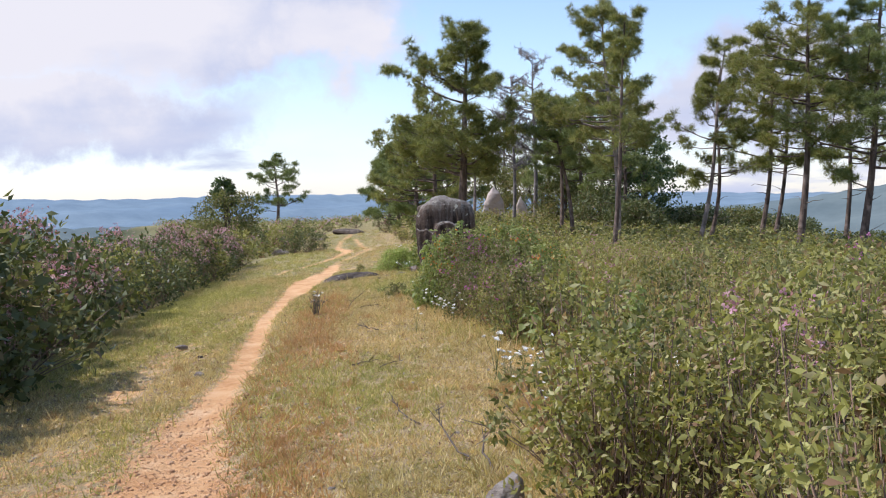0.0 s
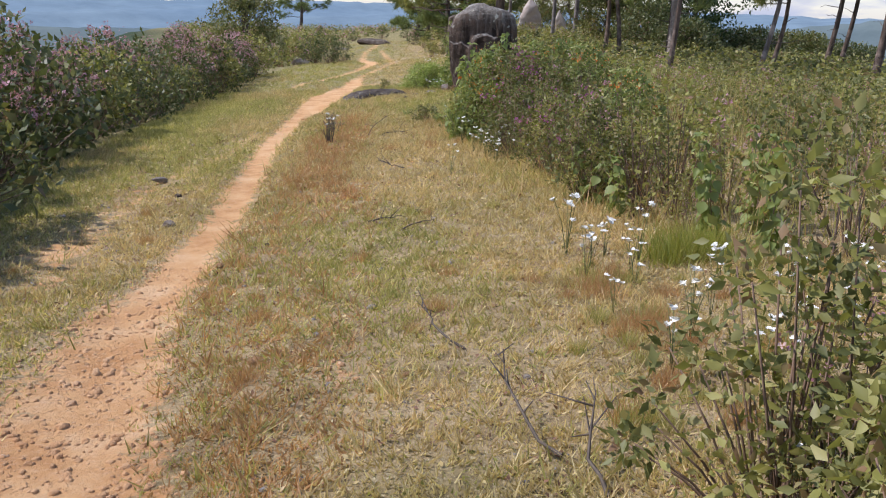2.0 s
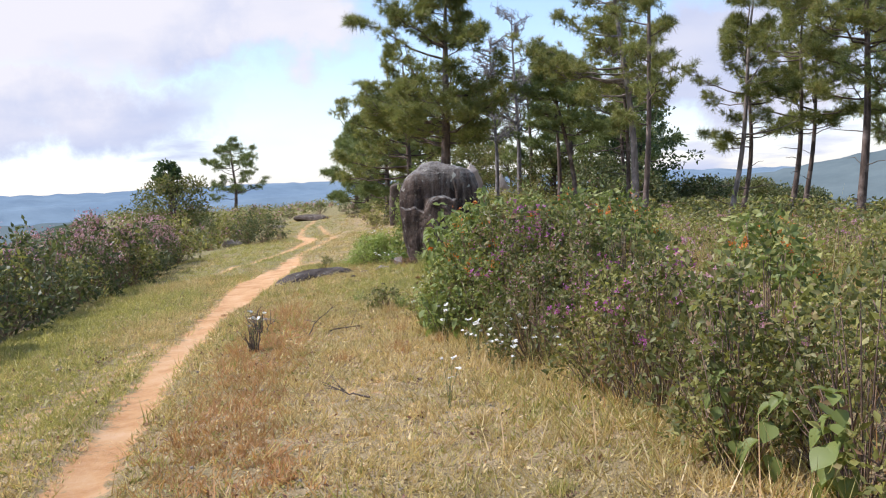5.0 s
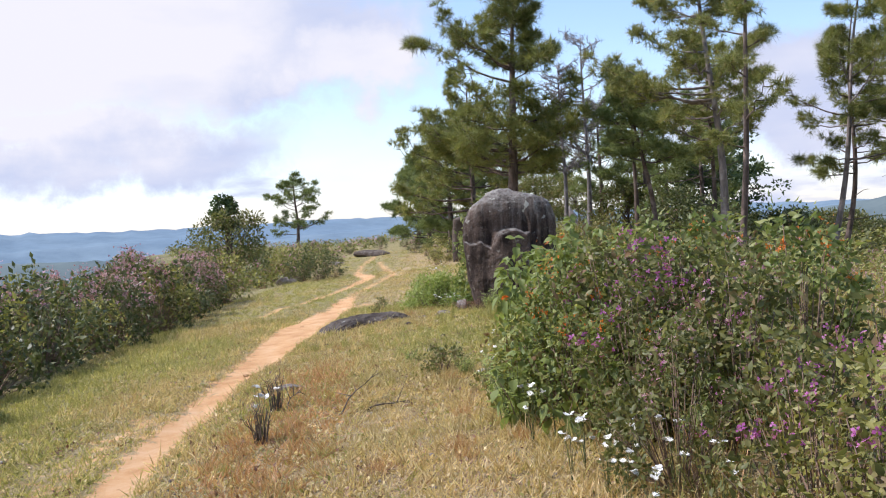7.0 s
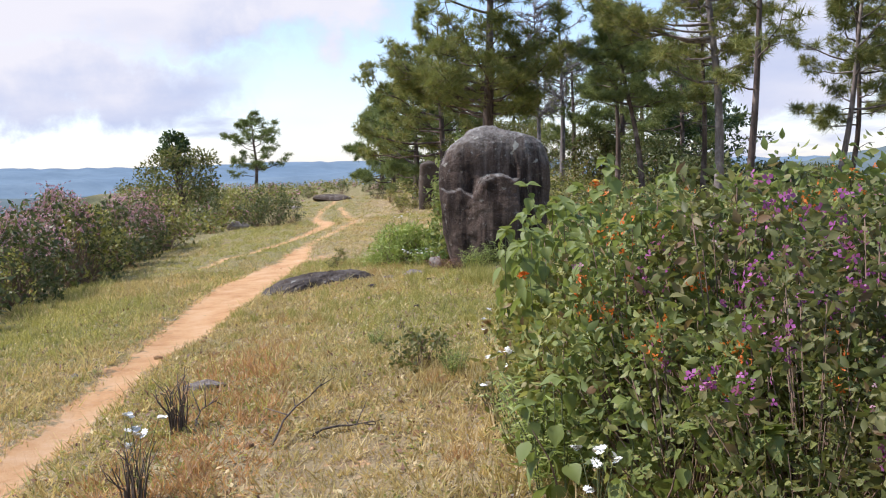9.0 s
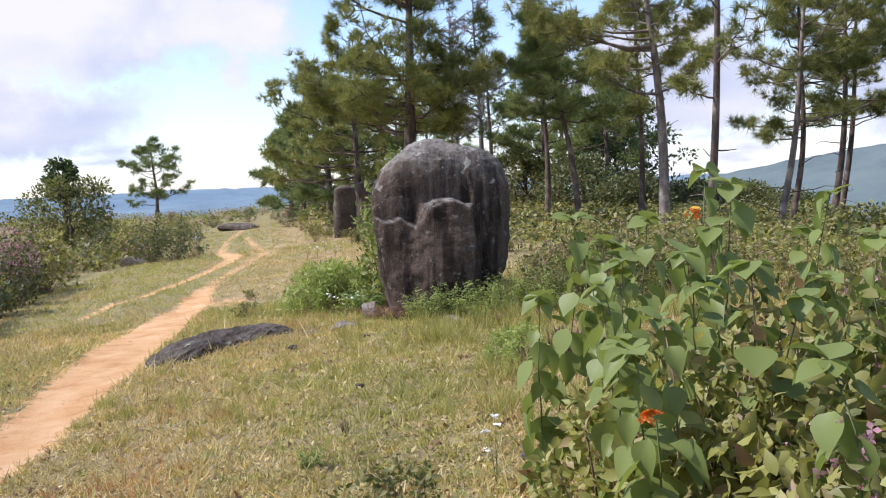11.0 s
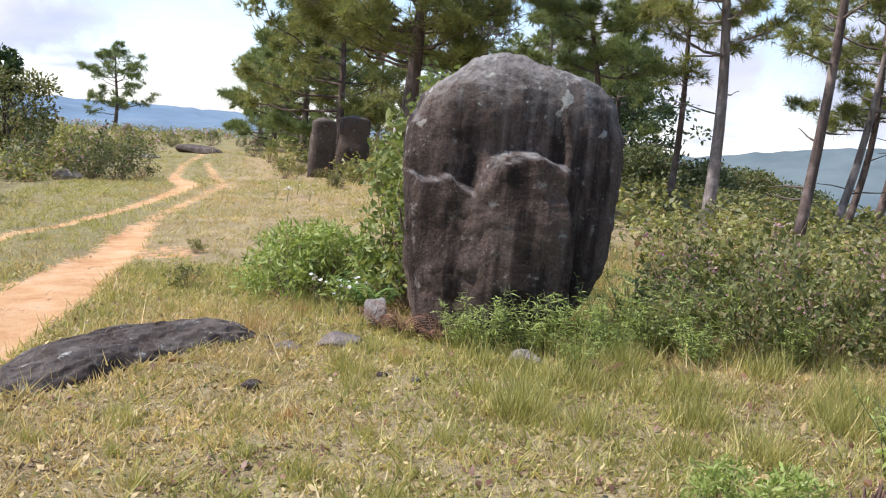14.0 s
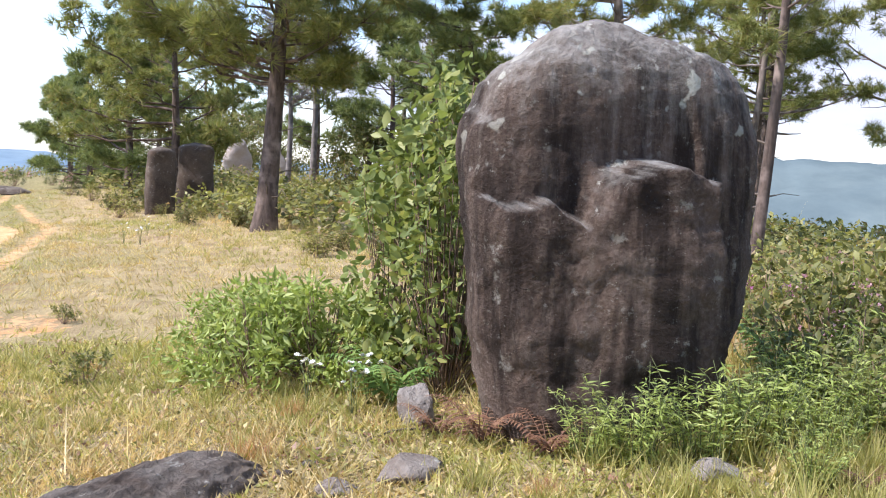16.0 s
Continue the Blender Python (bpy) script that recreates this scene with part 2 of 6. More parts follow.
def ground_material():
    """Dry turf with green patches; bare orange soil where the 'bare' attribute says people walk."""
    k = Nodes("turf_and_soil")
    bare = k.n("ShaderNodeAttribute")
    bare.attribute_name = "bare"
    wide, mid, fine = k.noise(0.35, 4, 0.6), k.noise(2.2, 5, 0.65), k.noise(26, 5, 0.7)
    dry = k.ramp(mid, [(0.3, (0.24, 0.17, 0.088)), (0.5, (0.40, 0.295, 0.16)), (0.72, (0.54, 0.40, 0.23))])
    green = k.ramp(mid, [(0.3, (0.155, 0.155, 0.052)), (0.7, (0.28, 0.25, 0.105))])
    turf = k.mix(k.remap(wide, 0.50, 0.66, 0, 0.55), dry, green)
    lush = k.n("ShaderNodeAttribute")
    lush.attribute_name = "lush"
    turf = k.mix(k.times(lush.outputs["Fac"], k.remap(mid, 0.3, 0.6, 0.35, 1.0)), turf, green)
    turf = k.mix(k.remap(fine, 0.50, 0.72, 0, 0.45), turf, (0.40, 0.33, 0.18))
    gaps = k.noise(30, 6, 0.75)
    turf = k.mix(k.remap(gaps, 0.50, 0.64, 0, 0.8), turf, (0.14, 0.105, 0.06))
    straw = k.noise(55, 5, 0.75, (1.0, 0.45, 1.0))
    turf = k.mix(k.remap(straw, 0.56, 0.65, 0, 0.9), turf, (0.56, 0.48, 0.29))
    worn = k.noise(0.9, 5, 0.7)
    turf = k.mix(k.remap(worn, 0.56, 0.70, 0, 0.7), turf, (0.25, 0.15, 0.095))
    soil = k.ramp(mid, [(0.28, (0.46, 0.225, 0.088)), (0.5, (0.62, 0.36, 0.168)), (0.72, (0.70, 0.475, 0.275))])
    soil = k.mix(k.remap(fine, 0.5, 0.8, 0, 0.4), soil, (0.70, 0.52, 0.38))
    edge = k.noise(7, 5, 0.7)
    add = k.n("ShaderNodeMath")
    add.operation = "ADD"
    k.link(bare.outputs["Fac"], add.inputs[0])
    k.link(k.remap(edge, 0.25, 0.75, -0.6, 0.55), add.inputs[1])
    mask = k.remap(add.outputs[0], 0.40, 0.62)
    far = k.n("ShaderNodeAttribute")
    far.attribute_name = "woods"
    wood = k.ramp(k.noise(0.08, 6, 0.7), [(0.35, (0.02, 0.038, 0.022)), (0.65, (0.06, 0.085, 0.038))])
    turf = k.mix(far.outputs["Fac"], turf, wood)
    k.bump(k.noise(38, 6, 0.75), 0.8, 0.035)
    return k.done(k.mix(mask, turf, soil), 0.95, 0.1)


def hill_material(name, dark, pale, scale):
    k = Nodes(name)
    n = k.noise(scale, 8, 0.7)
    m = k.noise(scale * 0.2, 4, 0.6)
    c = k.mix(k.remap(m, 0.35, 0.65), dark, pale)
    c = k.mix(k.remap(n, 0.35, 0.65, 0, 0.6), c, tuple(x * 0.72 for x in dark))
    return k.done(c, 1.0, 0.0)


M = {
    "ground": ground_material(),
    "megalith": rock_material("weathered_megalith", (0.050, 0.033, 0.024), (0.108, 0.074, 0.055), (0.235, 0.185, 0.145), lichen_at=0.60, cover_of=0.9, crust=1.72),
    "slab": rock_material("dark_flat_rock", (0.044, 0.031, 0.023), (0.090, 0.066, 0.049), (0.19, 0.15, 0.115), lichen_at=0.60, streaks=False, cover_of=0.25),
    "menhir": rock_material("pale_standing_stone", (0.36, 0.29, 0.245), (0.47, 0.395, 0.34), (0.58, 0.52, 0.46), lichen_at=0.6, streaks=False),
    "pebble": rock_material("small_stone", (0.16, 0.13, 0.11), (0.28, 0.24, 0.20), (0.42, 0.38, 0.33), streaks=False),
    "greyrock": rock_material("grey_rock", (0.13, 0.10, 0.078), (0.24, 0.195, 0.155), (0.38, 0.33, 0.275), streaks=False, cover_of=0.35),
    "rubble": rock_material("orange_rubble", (0.52, 0.28, 0.13), (0.63, 0.37, 0.19), (0.71, 0.47, 0.28), lichen=(0.72, 0.52, 0.36), streaks=False, cover_of=0.0),
    "bark": bark_material("pine_bark", (0.045, 0.034, 0.028), (0.17, 0.125, 0.10)),
    "bark_pale": bark_material("pale_pine_bark", (0.09, 0.075, 0.065), (0.27, 0.225, 0.195)),
    "dead_wood": bark_material("grey_dead_wood", (0.10, 0.085, 0.075), (0.26, 0.23, 0.21)),
    "stump": bark_material("charred_stump_wood", (0.026, 0.017, 0.013), (0.24, 0.15, 0.11), 16),
    "needles": leaf_material("pine_needles", [(0.0, (0.156, 0.186, 0.054)), (0.5, (0.264, 0.282, 0.084)), (0.88, (0.396, 0.372, 0.132)), (1.0, (0.408, 0.264, 0.120))], 0.42),
    "needles_dark": leaf_material("dark_pine_needles", [(0.0, (0.127, 0.172, 0.063)), (0.6, (0.230, 0.270, 0.092)), (1.0, (0.356, 0.356, 0.132))], 0.42),
    "broad": leaf_material("broadleaf_tree_leaves", [(0.0, (0.046, 0.078, 0.029)), (0.6, (0.098, 0.143, 0.047)), (1.0, (0.182, 0.221, 0.091))], 0.25),
    "herb": leaf_material("herb_leaves", [(0.0, (0.180, 0.178, 0.046)), (0.40, (0.315, 0.31, 0.080)), (0.74, (0.47, 0.45, 0.155)), (0.86, (0.47, 0.41, 0.20)), (0.95, (0.36, 0.22, 0.12)), (1.0, (0.24, 0.14, 0.08))], 0.42),
    "herb_dark": leaf_material("dark_shrub_leaves", [(0.0, (0.105, 0.118, 0.036)), (0.55, (0.20, 0.21, 0.066)), (0.85, (0.34, 0.32, 0.13)), (1.0, (0.27, 0.155, 0.085))], 0.42),
    "hedge": leaf_material("hedge_leaves", [(0.0, (0.075, 0.094, 0.032)), (0.6, (0.145, 0.165, 0.058)), (0.9, (0.27, 0.27, 0.12)), (1.0, (0.22, 0.13, 0.08))], 0.32),
    "lance": leaf_material("fresh_lance_leaves", [(0.0, (0.240, 0.290, 0.070)), (0.6, (0.374, 0.462, 0.121)), (1.0, (0.550, 0.583, 0.220))], 0.42),
    "sunleaf": leaf_material("large_soft_green_leaves", [(0.0, (0.145, 0.185, 0.055)), (0.6, (0.25, 0.30, 0.085)), (1.0, (0.44, 0.43, 0.15))], 0.42),
    "fern": leaf_material("fern_fronds", [(0.0, (0.14, 0.24, 0.06)), (1.0, (0.25, 0.37, 0.10))]),
    "fern_dead": leaf_material("dead_fern_fronds", [(0.0, (0.16, 0.075, 0.045)), (1.0, (0.30, 0.17, 0.10))], 0.2),
    "grass_dry": leaf_material("dry_grass", [(0.0, (0.36, 0.27, 0.13)), (0.4, (0.52, 0.41, 0.21)), (0.8, (0.70, 0.58, 0.34)), (0.94, (0.74, 0.65, 0.43)), (1.0, (0.50, 0.29, 0.15))], 0.45, patchy=True),
    "grass_green": leaf_material("green_grass", [(0.0, (0.24, 0.245, 0.075)), (0.6, (0.43, 0.405, 0.15)), (1.0, (0.70, 0.60, 0.32))], 0.48, patchy=True),
    "grass_red": leaf_material("reddish_dry_grass", [(0.0, (0.36, 0.20, 0.10)), (0.6, (0.53, 0.315, 0.165)), (1.0, (0.62, 0.44, 0.26))], 0.42, patchy=True),
    "tuft": leaf_material("yellow_green_tuft", [(0.0, (0.24, 0.26, 0.05)), (0.6, (0.42, 0.44, 0.09)), (1.0, (0.50, 0.40, 0.12))]),
    "stem": plain_material("brown_stems", (0.19, 0.125, 0.085)),
    "stem_green": plain_material("green_stems", (0.13, 0.15, 0.06)),
    "twig": plain_material("dry_twigs", (0.11, 0.085, 0.065)),
    "white": plain_material("white_petals", (0.78, 0.77, 0.70), 0.6, 0.1),
    "pink": leaf_material("magenta_petals", [(0.0, (0.42, 0.10, 0.33)), (1.0, (0.66, 0.24, 0.50))], 0.4),
    "rose": leaf_material("dusty_pink_seed_heads", [(0.0, (0.42, 0.19, 0.24)), (0.6, (0.62, 0.33, 0.40)), (1.0, (0.66, 0.47, 0.44))], 0.35),
    "orange": leaf_material("orange_petals", [(0.0, (0.75, 0.16, 0.03)), (1.0, (0.9, 0.30, 0.06))], 0.4),
    "yellow": plain_material("yellow_flower_heart", (0.75, 0.42, 0.06)),
    "dung": plain_material("dark_clods", (0.055, 0.042, 0.034), 0.9, 0.4),
    # distant haze is painted into these colours: paler and bluer ring by ring
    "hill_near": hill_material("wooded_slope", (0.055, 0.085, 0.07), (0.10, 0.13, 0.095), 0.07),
    "hill_mid": hill_material("haze_tinted_wooded_hills", (0.115, 0.155, 0.165), (0.165, 0.20, 0.19), 0.012),
    "hill_far": hill_material("haze_tinted_distant_hills", (0.165, 0.235, 0.295), (0.215, 0.285, 0.325), 0.009),
}


# ---- mesh helpers ----
def mesh_of(name, v, f, material, smooth=False):
    """A mesh of triangles from arrays of corners and faces."""
    v, f = np.asarray(v, dtype=np.float32).reshape(-1, 3), np.asarray(f, dtype=np.int32).reshape(-1, 3)
    me = bpy.data.meshes.new(name)
    me.vertices.add(len(v))
    me.vertices.foreach_set("co", v.ravel())
    me.loops.add(len(f) * 3)
    me.loops.foreach_set("vertex_index", f.ravel())
    me.polygons.add(len(f))
    me.polygons.foreach_set("loop_start", np.arange(0, len(f) * 3, 3, dtype=np.int32))
    if smooth:
        me.polygons.foreach_set("use_smooth", np.ones(len(f), dtype=bool))
    me.update(calc_edges=True)
    me.materials.append(material)
    return me


def child(name, me, parent, label="", m=None, kind=""):
    ob = new(name, me)
    ob.parent = parent
    if m is not None:
        ob.matrix_basis = m
    return tagged(ob, label, kind=kind)


class Pile:
    """Gathers triangles of many small pieces for one mesh."""

    def __init__(self):
        self.v, self.f, self.count = [], [], 0

    def add(self, v, f):
        if len(v):
            self.v.append(np.asarray(v, float))
            self.f.append(np.asarray(f, int) + self.count)
            self.count += len(v)

    def strew(self, tv, tf, at, rot, size):
        """Copies of a template (tv, tf) at places, turns (n,3,3) and sizes (n,) or (n,3)."""
        n = len(at)
        if not n:
            return
        size = np.asarray(size, float)
        size = np.full((n, 1, 1), float(size)) if size.ndim == 0 else size.reshape(n, 1, -1)
        pts = np.einsum("nij,nkj->nki", rot, tv[None] * size) + np.asarray(at)[:, None, :]
        idx = tf[None] + (np.arange(n) * len(tv))[:, None, None]
        self.add(pts.reshape(-1, 3), idx.reshape(-1, 3))

    def mesh(self, name, material, smooth=False):
        if not self.v:
            return mesh_of(name, np.zeros((0, 3)), np.zeros((0, 3)), material)
        return mesh_of(name, np.concatenate(self.v), np.concatenate(self.f), material, smooth)


def unit(a):
    a = np.asarray(a, float)
    return a / np.maximum(np.linalg.norm(a, axis=-1, keepdims=True), 1e-9)


def turns(ways, spin, up=(0, 0, 1)):
    """Frames whose y axis runs along each way; z looks up as far as it can, then spun about the way."""
    y = unit(ways)
    x = np.cross(y, np.broadcast_to(up, y.shape))
    x = np.where(np.linalg.norm(x, axis=1, keepdims=True) < 1e-4, [[1.0, 0, 0]], x)
    x = unit(x)
    z = np.cross(x, y)
    c, s = np.cos(spin)[:, None], np.sin(spin)[:, None]
    return np.stack([x * c + z * s, y, z * c - x * s], axis=2)


def tube(points, radii, sides=5):
    p, r = np.asarray(points, float), np.asarray(radii, float)
    n = len(p)
    d = unit(np.gradient(p, axis=0))
    R = turns(d, np.zeros(n), up=(0.31, 0.17, 0.93) if abs(d[0][2]) < 0.9 else (1, 0.1, 0))
    a = np.linspace(0, 2 * np.pi, sides, endpoint=False)
    ring = np.stack([np.cos(a), np.zeros(sides), np.sin(a)], 1)
    v = (np.einsum("nij,kj->nki", R, ring) * r[:, None, None] + p[:, None, :]).reshape(-1, 3)
    f = []
    for i in range(n - 1):
        for k in range(sides):
            a0, a1 = i * sides + k, i * sides + (k + 1) % sides
            f += [(a0, a1, a0 + sides), (a1, a1 + sides, a0 + sides)]
    c = len(v)
    v = np.concatenate([v, p[-1:]])
    f += [(c - sides + k, c - sides + (k + 1) % sides, c) for k in range(sides)]
    return v, np.array(f)


# leaf templates lie along +y, one unit long
LEAF = np.array([(0, 0, 0), (-0.24, 0.38, 0.07), (0, 0.45, 0.0), (0.24, 0.38, 0.07), (0, 1, -0.10)]), np.array([(0, 2, 1), (0, 3, 2), (1, 2, 4), (2, 3, 4)])
LEAF2 = np.array([(0, 0, 0), (-0.25, 0.42, 0.06), (0.25, 0.42, 0.06), (0, 1, -0.10)]), np.array([(0, 2, 1), (1, 2, 3)])
LEAF8 = (np.array([(0, 0, 0), (-0.20, 0.26, 0.06), (0, 0.27, 0), (0.20, 0.26, 0.06), (-0.235, 0.52, 0.05), (0, 0.54, -0.02), (0.235, 0.52, 0.05), (0, 1, -0.16)]),
         np.array([(0, 2, 1), (0, 3, 2), (1, 2, 4), (2, 5, 4), (2, 3, 5), (3, 6, 5), (4, 5, 7), (5, 6, 7)]))
LANCE = np.array([(0, 0, 0), (-0.09, 0.4, 0.03), (0.09, 0.4, 0.03), (0, 1, -0.14)]), np.array([(0, 2, 1), (1, 2, 3)])
BLADE = np.array([(-0.5, 0, 0), (0.5, 0, 0), (0, 1, 0)]), np.array([(0, 1, 2)])


def big_leaf():
    """A broad drooping heart-shaped leaf with a fold along its rib."""
    v, f, w = [], [], [0.0, 0.32, 0.42, 0.40, 0.29, 0.14, 0.0]
    for i, half in enumerate(w):
        t = i / 6
        droop = -0.35 * t * t
        v += [(-half, t, droop + half * 0.25), (-half * 0.5, t, droop + half * 0.08), (0, t, droop), (half * 0.5, t, droop + half * 0.08), (half, t, droop + half * 0.25)]
    for i in range(6):
        for k in range(4):
            a = i * 5 + k
            f += [(a, a + 1, a + 5), (a + 1, a + 6, a + 5)]
    return np.array(v), np.array(f)


def needle_tuft(rs, n=18, width=0.078):
    p = Pile()
    d = unit(rs.normal(0, 0.55, (n, 3)) + [0, 0.75, 0.25])
    p.strew(BLADE[0], BLADE[1], np.zeros((n, 3)), turns(d, rs.uniform(0, 6.28, n)), np.stack([np.full(n, width), rs.uniform(0.7, 1.1, n), np.ones(n)], 1))
    return np.concatenate(p.v), np.concatenate(p.f)


def petals(n=6, wide=0.5, lift=0.25):
    v, f = [(0, 0, 0)], []
    for i in range(n):
        a = 2 * np.pi * i / n
        for da, r in ((-wide * 0.5, 0.7), (0, 1.0), (wide * 0.5, 0.7)):
            v.append((r * np.cos(a + da), r * np.sin(a + da), lift * r))
        b = 1 + 3 * i
        f += [(0, b, b + 1), (0, b + 1, b + 2)]
    return np.array(v, float), np.array(f)


def blob(rs, nu=14, nv=9, rough=0.18, flat=0.8):
    """A lumpy closed stone of about unit radius."""
    v, f = [], []
    ph = rs.uniform(0, 6, 9)
    for j in range(nv + 1):
        t = np.pi * j / nv
        for i in range(nu):
            a = 2 * np.pi * i / nu
            d = np.array([np.sin(t) * np.cos(a), np.sin(t) * np.sin(a), np.cos(t)])
            r = 1 + rough * (np.sin(3 * d[0] + ph[0]) * np.sin(2.5 * d[1] + ph[1]) + 0.6 * np.sin(5 * d[2] + 4 * d[0] + ph[2]) + 0.4 * np.sin(9 * d[1] + 7 * d[0] + ph[3]))
            v.append(d * r * [1, 1, flat])
    for j in range(nv):
        for i in range(nu):
            a, b = j * nu + i, j * nu + (i + 1) % nu
            f += [(a, a + nu, b), (b, a + nu, b + nu)]
    return np.array(v), np.array(f)


# ---- the lie of the land ----
PROFILE_Y = [-40, -10, 0, 2, 4.5, 8, 10.7, 14, 17, 20.4, 25, 30, 40, 53, 63, 75, 95, 130, 260]
PROFILE_Z = [0.8, 0.3, 0, -0.1, -0.22, -0.39, -0.45, -0.48, -0.54, -0.58, -0.64, -0.78, -0.84, -0.8, -0.62, -0.3, -0.2, -0.6, -14]


def land(x, y):
    x, y = np.asarray(x, float), np.asarray(y, float)
    z = np.interp(y, PROFILE_Y, PROFILE_Z)
    brow = np.interp(y, [0, 30, 50, 70, 120], [-9, -10, -16, -20, -40])
    z = z + 0.07 * (np.clip(x, np.maximum(brow, -14), 2) + 1) - 0.035 * np.clip(x - 4, 0, 16)
    out = np.clip(brow - x, 0, 400)
    z = z - 0.30 * out * np.clip(out / 6, 0, 1)
    out = np.clip(x - 20, 0, 400)
    z = z - 0.22 * out * np.clip(out / 8, 0, 1)
    z = np.maximum(z, -75)
    return z + 0.018 * np.sin(x * 1.9 + 0.6 * y) * np.sin(y * 1.3 - x) + 0.01 * np.sin(4.1 * x + 1.7 * y)


def foot(x, y):
    return float(land(x, y))


TRAIL = [(-0.6, -30.0), (-1.0, -12.0), (-1.15, -2.0), (-1.4, 3.5), (-1.72, 5.5), (-1.98, 6.7), (-2.2, 7.7), (-2.24, 8.9), (-2.4, 10.5), (-2.65, 12.3), (-2.95, 14.5), (-3.28, 16.8), (-3.44, 18.6), (-3.55, 20.9), (-3.76, 24.0), (-3.92, 26.8), (-3.97, 29.0), (-3.95, 31.8), (-4.2, 35.2)]
BRANCH = [(-5.9, 31.5), (-5.85, 33.7), (-5.45, 35.5), (-5.1, 38.3), (-4.8, 42.3), (-4.72, 45.5), (-5.7, 49.3), (-6.4, 57), (-6.6, 67)]
SIDE = [(-3.1, 8.6), (-3.38, 9.7), (-3.6, 10.8), (-3.72, 12.0), (-3.75, 13.4), (-3.68, 15.0), (-3.8, 18.0)]
SPUR = [(-4.2, 35.2), (-4.15, 38.0), (-4.04, 41.3), (-3.82, 45.8), (-4.5, 50), (-5.6, 58)]


def away(x, y, line):
    """Distance of points from a polyline."""
    best = np.full(np.shape(x), 1e9)
    for (x0, y0), (x1, y1) in zip(line, line[1:]):
        dx, dy = x1 - x0, y1 - y0
        t = np.clip(((x - x0) * dx + (y - y0) * dy) / (dx * dx + dy * dy), 0, 1)
        best = np.minimum(best, np.hypot(x - x0 - t * dx, y - y0 - t * dy))
    return best


def bareness(x, y):
    x, y = np.asarray(x, float), np.asarray(y, float)
    soft = lambda d, w, s: np.clip((w + s - d) / s, 0, 1)
    width = np.interp(y, [0, 4, 6, 8, 11, 20, 24, 28, 34, 45], [0.50, 0.36, 0.15, 0.09, 0.05, 0.07, 0.32, 0.40, 0.10, 0.04])
    m = soft(away(x, y, TRAIL), width, np.interp(y, [5, 9], [0.55, 0.26]))
    m = np.maximum(m, np.interp(y, [31, 34, 44, 47, 52], [0.6, 0.85, 0.8, 0.95, 0.6]) * soft(away(x, y, BRANCH), np.interp(y, [40, 47, 50], [0.06, 0.28, 0.1]), 0.24))
    m = np.maximum(m, 0.52 * soft(away(x, y, SIDE), 0.05, 0.36))
    m = np.maximum(m, 0.62 * soft(away(x, y, SPUR), 0.08, 0.28))
    for px, py, r, k in ((-0.72, 6.6, 0.06, 0.45), (-3.45, 9.6, 0.15, 0.7), (-1.0, 13.2, 0.35, 0.30), (-1.5, 16.6, 0.4, 0.30), (-5.2, 28.5, 0.4, 0.5), (-4.7, 28.0, 0.7, 0.60), (-3.3, 31.5, 0.4, 0.55), (-2.5, 5.0, 0.6, 0.5), (-2.9, 6.6, 0.3, 0.42)):
        m = np.maximum(m, k * soft(np.hypot(x - px, (y - py) * 0.7), r, 0.25))
    return m


def spaced(*spans):
    """Grid lines: (start, end, step) one after another."""
    return np.concatenate([np.arange(a, b, s) for a, b, s in spans] + [[spans[-1][1]]])


def build_ground():
    gx = spaced((-3500, -600, 400), (-600, -100, 60), (-100, -24, 8), (-24, -9, 1.0), (-9, 4, 0.15), (4, 24, 1.0), (24, 100, 8), (100, 600, 60), (600, 3500, 400))
    gy = spaced((-900, -60, 100), (-60, -4, 4), (-4, 2, 0.6), (2, 34, 0.15), (34, 70, 0.5), (70, 140, 3), (140, 600, 40), (600, 3500, 400))
    X, Y = np.meshgrid(gx, gy)
    b = bareness(X, Y)
    Z = land(X, Y) - 0.05 * b
    v = np.stack([X, Y, Z], -1).reshape(-1, 3)
    nx, ny = len(gx), len(gy)
    i, j = np.meshgrid(np.arange(nx - 1), np.arange(ny - 1))
    a = (j * nx + i).ravel()
    f = np.concatenate([np.stack([a, a + 1, a + nx + 1], 1), np.stack([a, a + nx + 1, a + nx], 1)])
    bare = b.ravel()
    brow = np.interp(v[:, 1], [0, 30, 50, 70, 120], [-9, -10, -16, -20, -40])
    woods = np.clip(np.maximum(np.maximum(brow + 1 - v[:, 0], v[:, 0] - 12), (v[:, 1] - 110) / 3) / 5, 0, 1)
    on_path = (bare[f].mean(1) > 0.55) & (v[f][:, :, 1].mean(1) < 70)
    for name, pick in (("ground", ~on_path), ("dirt_path", on_path)):
        used, inv = np.unique(f[pick], return_inverse=True)
        me = mesh_of(name, v[used], inv.reshape(-1, 3), M["ground"], True)
        lush = np.clip(np.interp(v[:, 1], [4, 14, 19, 30, 40], [0.0, 0.1, 0.45, 0.4, 0.15]) + np.clip((-3.6 - v[:, 0]) / 1.5, 0, 0.8), 0, 1)
        for att, val in (("bare", bare), ("woods", woods), ("lush", lush)):
            me.attributes.new(att, "FLOAT", "POINT").data.foreach_set("value", val[used].astype(np.float32))
        ob = new(name, me)
        if name == "ground":
            tagged(ob, "dry grassy hilltop ground with green patches", "ground", kind="structure")
        else:
            tagged(ob, "narrow worn footpath of bare orange soil", "path", kind="structure")


build_ground()


